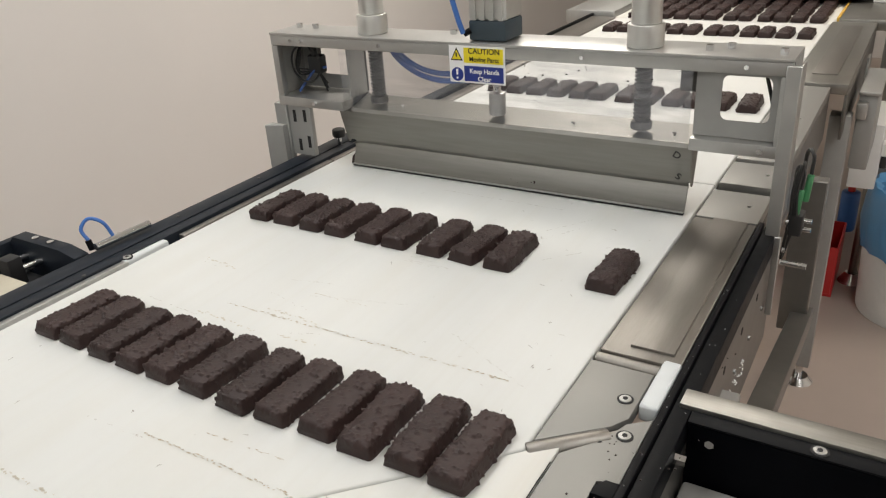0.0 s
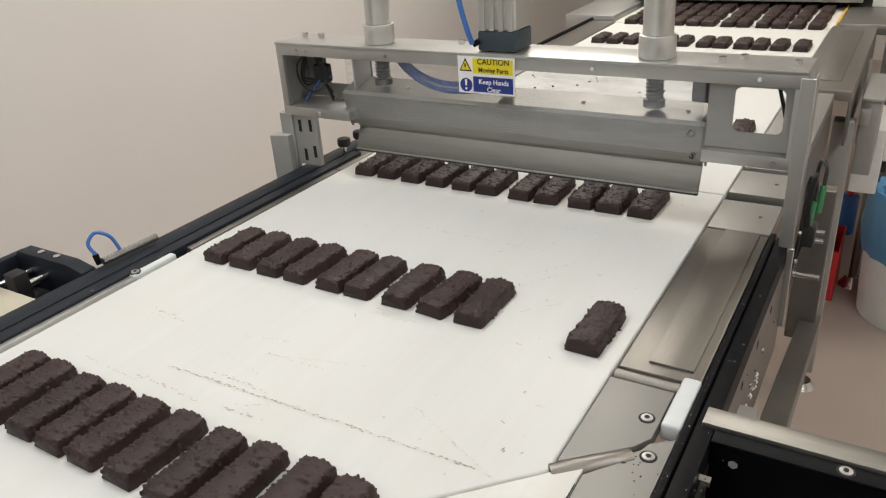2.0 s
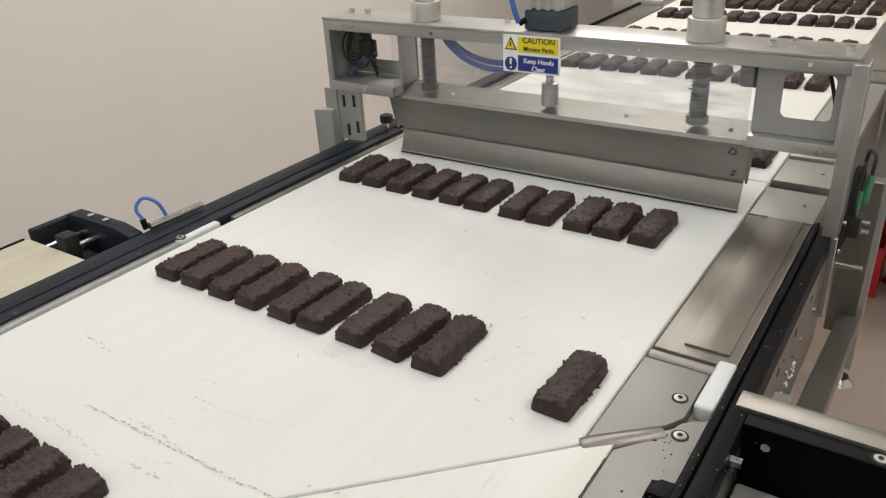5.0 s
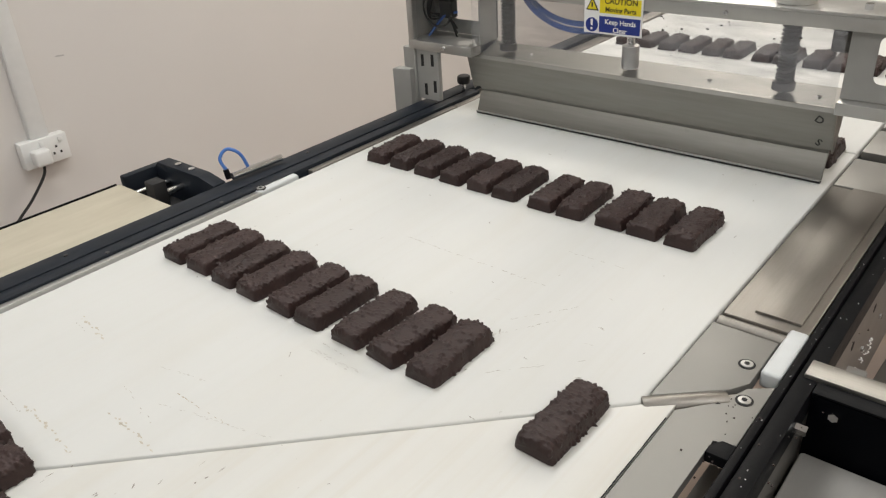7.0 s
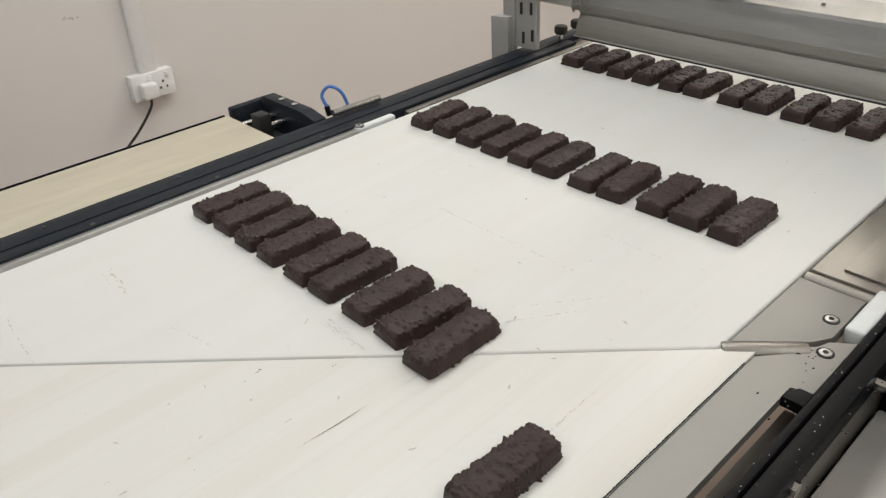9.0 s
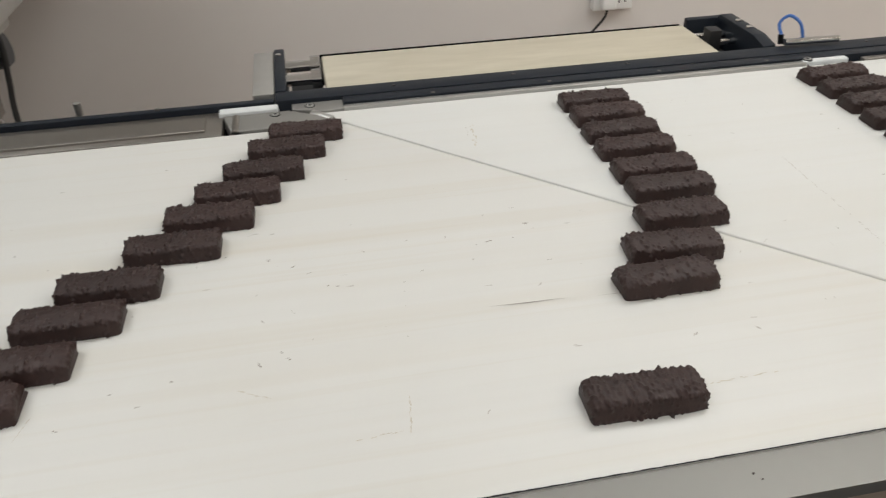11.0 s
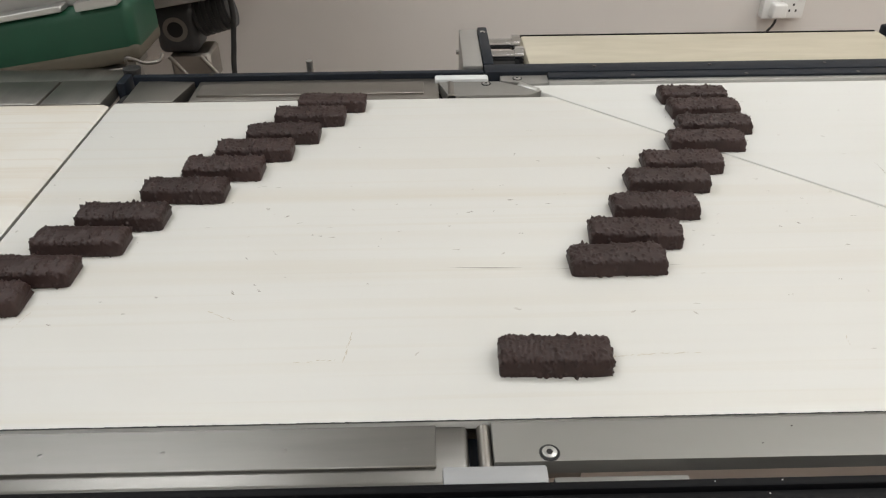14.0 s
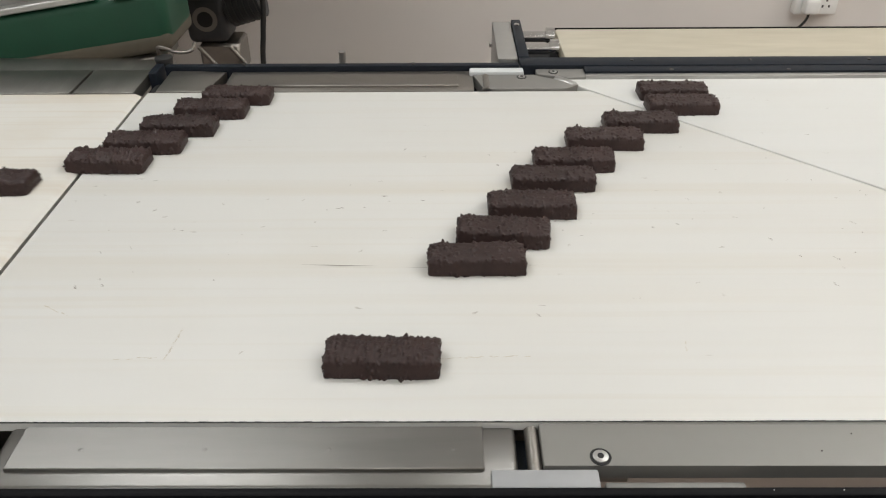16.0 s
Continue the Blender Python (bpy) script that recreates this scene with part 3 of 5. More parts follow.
for x in (-0.135, -0.175):
    bolt(side, x, 0.4245, ZB + 0.018, r=0.006, h=0.003)
box_part("head_cheek", side, M_NAVY, -0.246, -0.229, 0.350, 0.436, ZB - 0.09, ZB + 0.010, 0.004)
box_part("rod_nut", side, M_DARK, -0.168, -0.140, 0.352, 0.376, ZB - 0.03, ZB + 0.016, 0.002)
for x in (-0.195, -0.155):
    cyl_part("tension_rod", side, M_CHROME, (x, 0.345, ZB - 0.012), (x, 0.412, ZB - 0.012), 0.006, seg=16)
box_part("roller_block", side, M_DARK, -0.228, -0.066, 0.346, 0.411, ZB - 0.08, ZB - 0.04, 0.002)
cyl_part("air_cylinder", side, M_CHROME, (-0.050, 0.445, ZB + 0.018), (-0.045, 0.545, ZB + 0.018), 0.006, seg=16, label="small polished air cylinder")
cyl_part("air_fitting", side, M_BLACK, (-0.064, 0.447, ZB + 0.010), (-0.067, 0.446, ZB + 0.026), 0.005, seg=12)
part("air_hose", bm_tube(B(), [(-0.066, 0.448, ZB + 0.022), (-0.078, 0.446, ZB + 0.042), (-0.074, 0.460, ZB + 0.056), (-0.060, 0.474, ZB + 0.046), (-0.054, 0.482, ZB + 0.020)], 0.003, 8), M_BLUE, side, "blue air hose loop")
for y in (-0.30, 0.38):
    box_part("support_bracket", side, M_BLACK, -0.20, -0.058, y - 0.01, y + 0.01, ZB - 0.10, ZB - 0.05, 0.001)

# ---- the twin unit on the near side ----
near = thing("side_drive_unit", "black drive box with a steel bar beside the line", "side conveyor")
box_part("top_bar", near, M_STEELX, 0.851, 1.42, 0.470, 0.4985, ZB - 0.02, ZB + 0.003, 0.0015, "brushed steel bar")
box_part("end_wall", near, M_PITCH, 0.8650, 1.42, 0.450, 0.4695, ZB - 0.16, ZB - 0.004, 0.002, "black end wall")
box_part("ledge", near, M_BLACK, 0.8650, 1.42, 0.4495, 0.4695, ZB - 0.0035, ZB - 0.001, 0.001)
box_part("belt", near, M_GREYBELT, 0.867, 1.10, -0.37, 0.446, ZB - 0.095, ZB - 0.073, 0.004, "dark grey belt")
box_part("outer_rail", near, M_BLACK, 1.105, 1.13, -0.45, 0.445, ZB - 0.16, ZB - 0.02, 0.002)
box_part("tray", near, M_DARK, 0.866, 1.13, -0.45, 0.448, ZB - 0.18, ZB - 0.162, 0)
bolt(near, 0.8885, 0.4498, ZB - 0.020, "y", 0.005, 0.004)
screw(near, 0.985, 0.4595, ZB - 0.001, 0.0062)
cyl_part("adjuster_bolt", near, M_CHROME, (0.8645, 0.408, ZB - 0.016), (0.876, 0.408, ZB - 0.016), 0.006, seg=6)
bm = bm_box(B(), 0.985, 1.03, 0.36, 0.38, ZB - 0.05, ZB - 0.018, 0.002)
bm_box(bm, 0.997, 1.018, 0.36, 0.38, ZB - 0.02, ZB - 0.006, 0.002)
part("clamp", bm, M_ALU, near, "grey clamp")
box_part("under_bracket", near, M_BLACK, 0.889, 0.95, -0.30, -0.27, ZB - 0.22, ZB - 0.17, 0.001)

# ---- the stop gate's frame ----
FX0, FX1, FY0, FY1 = -0.075, 0.860, 0.925, 1.012
FT, FB = ZB + 0.258, ZB + 0.123
frm = thing("gate_frame", "steel portal frame with clear guard across the belt", "machine frame")
box_part("top_plate", frm, M_ALU, FX0, FX1, FY0 - 0.002, FY1, FT - 0.005, FT, 0.001, "brushed steel top plate")
box_part("front_bar", frm, M_ALU, FX0, FX1, FY0, FY0 + 0.006, FT - 0.024, FT - 0.0055, 0.001)
for x0, x1, xi in ((FX0, 0.084, 0.084), (0.730, FX1, 0.730)):
    xo = FX0 if x0 == FX0 else FX1
    s = 1 if x0 == FX0 else -1
    a, b = sorted((xo, xo + s * 0.014))
    box_part("end_upright", frm, M_ALU, a, b, FY0, FY0 + 0.014, FB, FT - 0.025, 0.001)
    box_part("end_wall", frm, M_GREYPOST, *sorted((xo, xo + s * 0.004)), FY0 + 0.015, FY1, FB, FT - 0.0055, 0.0005)
    box_part("bottom_bar", frm, M_ALU, x0, x1, FY0 - 0.001, FY1, FB - 0.006, FB + 0.012, 0.001)
    # back wall with a rounded window
    wx0, wx1, wz0, wz1 = (x0 + 0.048, x1 - 0.03, FB + 0.040, FT - 0.035) if s == 1 else (x0 + 0.036, x1 - 0.026, FB + 0.038, FT - 0.031)
    bm = B()
    ya, yb = (FY1 - 0.004, FY1) if s == 1 else (FY0 + 0.018, FY0 + 0.022)
    outer = [(x0, FB + 0.013), (x1, FB + 0.013), (x1, FT - 0.006), (x0, FT - 0.006)]
    r = 0.010
    inner = []
    for cx, cz, a0 in ((wx0 + r, wz0 + r, 180), (wx1 - r, wz0 + r, 270), (wx1 - r, wz1 - r, 0), (wx0 + r, wz1 - r, 90)):
        inner.append([(cx + r * math.cos(radians(a0 + k * 22.5)), cz + r * math.sin(radians(a0 + k * 22.5))) for k in range(5)])
    for y in (ya, yb):
        for k in range(4):
            o1, o2 = outer[k], outer[(k + 1) % 4]
            ring = inner[k]
            nxt = inner[(k + 1) % 4][0]
            vs = [bm.verts.new((p[0], y, p[1])) for p in (o1, o2, nxt, *ring[::-1])]
            f = bm.faces.new(vs)
    bmesh.ops.remove_doubles(bm, verts=bm.verts, dist=0.0002)
    part("back_wall", bm, M_GREYPOST, frm, "grey back plate with a rounded window")
    box_part("inner_cheek", frm, M_GREYPOST, *sorted((xi, xi - s * 0.004)), FY0 + 0.03, FY1 - 0.005, FB - 0.01, FT - 0.026, 0.0005)
for x in (FX0 + 0.05, 0.0, 0.18, 0.56, 0.80):
    bolt(frm, x, FY0, FT - 0.014, "y", 0.0035, 0.003)
for x in (-0.045, -0.005):
    bolt(frm, x, FY0 + 0.055, FT, "z", 0.006, 0.009)
for x, y in ((0.30, 0.985), (0.742, 0.955), (0.768, 0.975), (0.842, 0.955)):
    bolt(frm, x, y, FT, "z", 0.006, 0.008)
for x in (FX0 + 0.09, 0.83):
    bolt(frm, x, FY0 - 0.001, FB + 0.003, "y", 0.0045, 0.003)
acr = box_part("guard_panel", frm, M_ACRYLIC, 0.086, 0.728, FY0 + 0.001, FY0 + 0.0045, FB + 0.004, FT - 0.025, 0.0005, "scratched clear acrylic guard")
acr.visible_shadow = False
# posts
bm = bm_box(B(), -0.092, -0.062, 0.925, 0.938, ZB - 0.06, FB - 0.004, 0.001)
bm_box(bm, -0.062, -0.006, 0.930, 0.942, ZB + 0.015, FB - 0.004, 0.001)
bm_prism(bm, [(-0.104, 0.902), (-0.066, 0.912), (-0.066, 0.9245), (-0.104, 0.9245)], ZB - 0.06, ZB + 0.078, 0.002)
part("post", bm, M_GREYPOST, frm, "grey slotted post")
for x, z in ((-0.046, 0.095), (-0.020, 0.097), (-0.040, 0.036), (-0.016, 0.044)):
    box_part("post_slot", frm, M_DARK, x - 0.0035, x + 0.0035, 0.9293, 0.9302, ZB + z - 0.012, ZB + z + 0.012, 0)
bm = bm_box(B(), 0.852, 0.8715, 0.918, 0.9245, ZB + 0.002, FT - 0.008, 0.001)
bm_box(bm, 0.8655, 0.8745, 0.918, 0.9245, ZB - 0.130, ZB + 0.0015, 0.001)
bm_box(bm, 0.8690, 0.8715, 0.925, 0.960, ZB + 0.03, FT - 0.008, 0.001)
part("post", bm, M_ALU, frm, "aluminium angle post")
cyl_part("peg", frm, M_CHROME, (0.8755, 0.935, ZB - 0.045), (0.912, 0.933, ZB - 0.045), 0.0045, seg=14)
for z in (-0.025, 0.02):
    bolt(frm, 0.8755, 0.935, ZB + z, "x", 0.004, 0.004)
# the two guide housings and the air cylinder
for x in (0.142, 0.645):
    bm = bm_cyl(B(), (x, 0.965, FT), (x, 0.965, FT + 0.034), 0.0275, seg=32, bevel=0.002)
    bm_cyl(bm, (x, 0.965, FT + 0.034), (x, 0.965, FT + 0.16), 0.0225, seg=32, bevel=0.002)
    part("guide_housing", bm, M_HOUSING, frm, "turned aluminium guide housing")
cx = 0.392
box_part("cylinder_cap", frm, M_CYL, cx - 0.034, cx + 0.034, 0.935, 1.0, FT + 0.001, FT + 0.034, 0.004, "blue-grey cylinder end cap")
bm = bm_box(B(), cx - 0.034, cx + 0.034, 0.937, 0.998, FT + 0.034, FT + 0.24, 0.003)
for k in range(4):
    bm_box(bm, cx - 0.029 + k * 0.0165, cx - 0.0195 + k * 0.0165, 0.9335, 0.9375, FT + 0.034, FT + 0.24, 0.001)
part("cylinder_body", bm, M_HOUSING, frm, "ribbed aluminium air cylinder")
cyl_part("hose_elbow", frm, M_BLACK, (cx - 0.040, 0.93, FT + 0.012), (cx - 0.03, 0.935, FT + 0.018), 0.005, seg=10)
part("air_hose", bm_tube(B(), [(cx - 0.040, 0.928, FT + 0.014), (cx - 0.046, 0.922, FT + 0.04), (cx - 0.058, 0.92, FT + 0.09), (cx - 0.075, 0.93, FT + 0.17)], 0.0045, 8), M_BLUE, frm, "blue air hose")
for d in (0.0, 0.012):
    part("air_hose", bm_tube(B(), [(0.150, 0.985, FT - 0.008), (0.185, 0.97, FT - 0.030 - d), (0.235, 0.955, FT - 0.052 - d), (0.290, 0.945, FT - 0.060 - d), (0.350, 0.945, FT - 0.056 - d)], 0.005, 8), M_CLEARBLUE, frm, "pale blue air hose")
# wires in the open end box
for k in range(3):
    part("wire", bm_tube(B(), [(-0.012 - 0.004 * k, 0.99, FB + 0.060), (-0.045, 0.985, FB + 0.105 + 0.004 * k), (-0.062 + 0.004 * k, 0.975, FB + 0.07), (-0.050, 0.97, FB + 0.045 + 0.006 * k), (-0.015, 0.98, FB + 0.05), (0.004, 0.985, FB + 0.028 - 0.01 * k)], 0.002, 6), M_RUBBER, frm)
part("wire", bm_tube(B(), [(-0.020 + 0.036 * math.cos(radians(a)), 0.955, FB + 0.072 + 0.036 * math.sin(radians(a))) for a in range(20, 341, 32)], 0.0022, 6), M_RUBBER, frm)
part("wire", bm_tube(B(), [(0.010, 0.98, FB + 0.062), (-0.012, 0.97, FB + 0.056), (-0.034, 0.965, FB + 0.034), (-0.050, 0.96, FB + 0.014)], 0.0026, 6), M_CLEARBLUE, frm, "blue wire")
part("valve", bm_box(bm_box(B(), -0.028, 0.004, 0.968, 0.99, FB + 0.05, FB + 0.085, 0.003), -0.018, -0.008, 0.970, 0.98, FB + 0.08, FB + 0.11, 0.002), M_RUBBER, frm, "black valve with wires")
part("wire", bm_tube(B(), [(0.815, 0.99, FT - 0.03), (0.828, 0.985, FT - 0.07), (0.838, 0.98, FB + 0.03), (0.846, 0.97, FB + 0.004)], 0.003, 6), M_RUBBER, frm)
box_part("sensor_block", frm, M_SPRING, 0.700, 0.734, 0.965, 0.99, FB + 0.070, FB + 0.105, 0.004, "dark sensor block")
# small scraps of torn film on the guard
random.seed(11)
bm = B()
for k in range(26):
    x, z = 0.44 + 0.25 * random.random(), FB + 0.04 + 0.085 * random.random() ** 0.6
    bm_box(bm, x, x + 0.001 + 0.003 * random.random(), FY0 + 0.0005, FY0 + 0.0009, z, z + 0.001 + 0.002 * random.random())
tagged(part("guard_specks", bm, M_INK, frm), kind="stuff")

# ---- the warning sign ----
sg = thing("warning_sign", "white sticker with a yellow caution field and a blue mandatory field", "sign")
SX0, SX1, SZ0, SZ1, SY = 0.326, 0.430, FT - 0.066, FT - 0.005, FY0 - 0.0015
box_part("backing", sg, M_SIGNWHITE, SX0, SX1, SY - 0.0015, SY, SZ0, SZ1, 0)
w = SX1 - SX0
box_part("yellow_field", sg, M_YELLOW, SX0 + 0.27 * w, SX1 - 0.003, SY - 0.002, SY - 0.0014, (SZ0 + SZ1) / 2 + 0.003, SZ1 - 0.003, 0)
box_part("blue_field", sg, M_SIGNBLUE, SX0 + 0.27 * w, SX1 - 0.003, SY - 0.002, SY - 0.0014, SZ0 + 0.003, (SZ0 + SZ1) / 2 - 0.002, 0)


def words(text, x, z, size, material, parent):
    cu = bpy.data.curves.new("lettering", "FONT")
    cu.body, cu.size, cu.align_x, cu.align_y, cu.extrude = text, size, "CENTER", "CENTER", 0.0001
    cu.offset = 0.0002
    tmp = new("lettering", cu)
    me = bpy.data.meshes.new_from_object(tmp.evaluated_get(bpy.context.evaluated_depsgraph_get()))
    bpy.data.objects.remove(tmp)
    me.materials.clear()
    me.materials.append(material)
    ob = new("lettering", me)
    ob.parent = parent
    ob.matrix_basis = pose(x, SY - 0.0023, z, 90)
    return ob


tx = (SX0 + 0.27 * w + SX1) / 2
zm = (SZ0 + SZ1) / 2
words("CAUTION", tx, zm + 0.0225, 0.0130, M_INK, sg)
words("Moving Parts", tx, zm + 0.0090, 0.0105, M_INK, sg)
words("Keep Hands", tx, zm - 0.0105, 0.0112, M_SIGNWHITE, sg)
words("Clear", tx, zm - 0.0230, 0.0112, M_SIGNWHITE, sg)


def bm_flat(pts, y0, y1):
    bm = B()
    lo = [bm.verts.new((x, y0, z)) for x, z in pts]
    hi = [bm.verts.new((x, y1, z)) for x, z in pts]
    bm.faces.new(lo)
    bm.faces.new(hi[::-1])
    n = len(pts)
    for i in range(n):
        bm.faces.new((lo[i], hi[i], hi[(i + 1) % n], lo[(i + 1) % n]))
    bmesh.ops.recalc_face_normals(bm, faces=bm.faces)
    return bm


cxs = SX0 + 0.14 * w
part("triangle_rim", bm_flat([(cxs - 0.0115, zm + 0.006), (cxs + 0.0115, zm + 0.006), (cxs, zm + 0.0275)], SY - 0.002, SY - 0.0014), M_INK, sg)
part("triangle_field", bm_flat([(cxs - 0.0085, zm + 0.008), (cxs + 0.0085, zm + 0.008), (cxs, zm + 0.0235)], SY - 0.0025, SY - 0.0019), M_YELLOW, sg)
part("exclamation_mark", bm_flat([(cxs - 0.001, zm + 0.012), (cxs + 0.001, zm + 0.012), (cxs + 0.0013, zm + 0.019), (cxs - 0.0013, zm + 0.019)], SY - 0.003, SY - 0.0024), M_INK, sg)
part("round_field", bm_flat([(cxs + 0.0115 * math.cos(a * math.pi / 12), zm - 0.017 + 0.0115 * math.sin(a * math.pi / 12)) for a in range(24)], SY - 0.002, SY - 0.0014), M_SIGNBLUE, sg)
part("exclamation_mark", bm_flat([(cxs - 0.0015, zm - 0.018), (cxs + 0.0015, zm - 0.018), (cxs + 0.0022, zm - 0.008), (cxs - 0.0022, zm - 0.008)], SY - 0.0026, SY - 0.0019), M_SIGNWHITE, sg)
part("exclamation_dot", bm_flat([(cxs + 0.002 * math.cos(a * math.pi / 5), zm - 0.023 + 0.002 * math.sin(a * math.pi / 5)) for a in range(10)], SY - 0.0026, SY - 0.0019), M_SIGNWHITE, sg)

# ---- the gate that lifts ----
GX0, GX1 = 0.075, 0.722
gate = thing("stop_gate", "brushed steel lifting stop gate with a flared lip", "machine gate")
T = 0.0025
WX0, WX1 = GX0 - 0.016, GX1 + 0.006       # the upper plate is a little wider than the lip
upper = [(1.005, 0.132), (0.949, 0.118), (0.945, 0.112), (0.962, 0.050), (0.966, 0.050), (0.950, 0.110), (0.953, 0.114), (1.005, 0.128)]
lip = [(0.962, 0.050), (0.966, 0.043), (0.962, 0.038), (0.950, 0.006), (0.950, 0.003), (0.953, 0.003), (0.966, 0.036), (0.970, 0.043), (0.966, 0.050)]
bm = B()
bm_profile(bm, [(y, z + ZB) for y, z in upper], WX0, WX1)
part("face_plate", bm, M_GATE, gate, "brushed steel face plate")
bm = B()
bm_profile(bm, [(y, z + ZB) for y, z in lip], GX0, WX1 - 0.003)
part("lip", bm, M_GATE, gate, "flared brushed steel lip")
for x in (WX0 - 0.0025, WX1):
    a = [(0.946, 0.112), (0.9625, 0.050), (0.966, 0.043), (0.972, 0.046), (0.992, 0.120)]
    bm = B()
    bm_profile(bm, [(y, z + ZB) for y, z in a], x, x + 0.0025)
    part("end_cheek", bm, M_STEEL, gate)
box_part("wear_strip", gate, M_ALU, GX0, WX1 - 0.003, 0.9445, 0.9495, ZB + 0.0045, ZB + 0.0062, 0.0005, "thin bright wear strip")
# Black strip added to draw the shade line under the lip
box_part("lip_shade_strip", gate, M_RUBBER, GX0, WX1 - 0.003, 0.9465, 0.9535, ZB + 0.0005, ZB + 0.0043, 0.0005, "black strip for the shade under the lip")
box_part("stiffener", gate, M_STEEL, GX0 + 0.01, GX1 - 0.01, 0.985, 0.992, ZB + 0.02, ZB + 0.126, 0.001)
for x in (0.142, 0.645):
    cyl_part("guide_rod", gate, M_SPRING, (x, 0.965, ZB + 0.130), (x, 0.965, FT + 0.03), 0.0105, seg=20, label="steel guide rod")
    cyl_part("rod_collar", gate, M_SPRING, (x, 0.965, ZB + 0.130), (x, 0.965, ZB + 0.143), 0.0165, seg=24, bevel=0.002)
    turns, n = 17, 12
    top = FT - 0.008
    coil = [(x + 0.0125 * math.cos(2 * math.pi * k / n), 0.965 + 0.0125 * math.sin(2 * math.pi * k / n), ZB + 0.145 + (0.10) * k / (turns * n)) for k in range(turns * n + 1)]
    part("spring", bm_tube(B(), coil, 0.0017, 5, 1), M_SPRING, gate)
cyl_part("piston_rod", gate, M_CHROME, (cx, 0.965, ZB + 0.16), (cx, 0.965, FT + 0.03), 0.007, seg=16)
cyl_part("clevis", gate, M_ALU, (cx, 0.965, ZB + 0.129), (cx, 0.965, ZB + 0.168), 0.0145, seg=20, bevel=0.002, label="aluminium clevis")
for x in (0.20, 0.535, 0.70):
    bolt(gate, x, 0.955, ZB + 0.1275, "z", 0.004, 0.004)
for text, x, z in (("D", 0.708, 0.098), ("S", 0.710, 0.060)):
    letter = words(text, x, ZB + z, 0.017, M_INK, gate)
    letter.matrix_basis = pose(x, 0.945 + (0.112 - z) * 0.274 - 0.0012, ZB + z, 105.3) @ pose(0, 0, 0, 0, 0, -28)

# ---- knobs and clamps by the gate ----
for y in (1.03, 1.085):
    kb = thing("clamp_knob", "black plastic clamp knob on a rail", "knob", "rail knobs")
    cyl_part("stem", kb, M_CHROME, (-0.022, y, ZB + 0.008), (-0.022, y, ZB + 0.024), 0.005, seg=12)
    cyl_part("grip", kb, M_RUBBER, (-0.022, y, ZB + 0.024), (-0.022, y, ZB + 0.042), 0.014, seg=14, bevel=0.004)

# ---- frayed belt edge and crumbs ----
random.seed(21)
bm = B()
y = END_B + 0.02
while y < 0.33:
    l = random.uniform(0.003, 0.009)
    w0 = random.uniform(0.0001, 0.0007)
    vs = [bm.verts.new(p) for p in ((BX1 - w0, y, ZO + 0.0005), (BX1 + 0.0012, y, ZO + 0.0005), (BX1 + 0.0012, y + l, ZO + 0.0005), (BX1 - w0 * random.random(), y + l, ZO + 0.0005))]
    bm.faces.new(vs)
    y += l
tagged(part("frayed_edge", bm, M_DARK, out, "dark frayed belt edge"), kind="stuff")
crumbs = thing("chocolate_crumbs", "tiny chocolate crumbs scattered on plates and rails", "crumbs", kind="stuff")
bm = B()
for k in range(110):
    if k < 22:
        x, y, z = random.gauss(0.815, 0.010), random.gauss(0.375, 0.02) - 0.06 * (k % 3 == 0), ZB - 0.002
        x = min(max(x, 0.78), 0.832)
    elif k < 80:
        x, y, z = random.uniform(0.838, 0.885), random.uniform(0.10, 0.62), ZB + (0.001 if random.random() < 0.4 else -0.003)
        if (z > ZB) != (x < 0.857):
            continue
    else:
        if k % 5:
            continue
        x, y, z = random.uniform(0.775, 0.81), random.uniform(-0.42, 0.30), ZB - 0.002
    r = random.uniform(0.0004, 0.0009)
    bm_box(bm, x - r, x + r, y - r, y + r * random.uniform(0.6, 1.8), z, z + r)
part("crumb_scatter", bm, M_CHOC, crumbs)

bolt(out, 0.8640, 0.235, ZB - 0.020, "x", 0.0075, 0.006)
random.seed(31)
dust = thing("pale_specks", "pale dry specks on the black side rails", "specks", kind="stuff")
bm = B()
for k in range(64):
    on_top = random.random() < 0.5
    x = random.uniform(0.8365, 0.8425) if on_top else random.uniform(0.8465, 0.8630)
    y, r = random.gauss(0.28, 0.26), random.uniform(0.00015, 0.00045)
    z = ZB + 0.001 if on_top else ZB - 0.002
    bm_box(bm, x - r, x + r, y - r, y + r * random.uniform(0.7, 2.0), z, z + r)
part("speck_scatter", bm, M_SIGNWHITE, dust)

# ---- the chocolate bars ----
BL, BW, BH = 0.1045, 0.0448, 0.0212


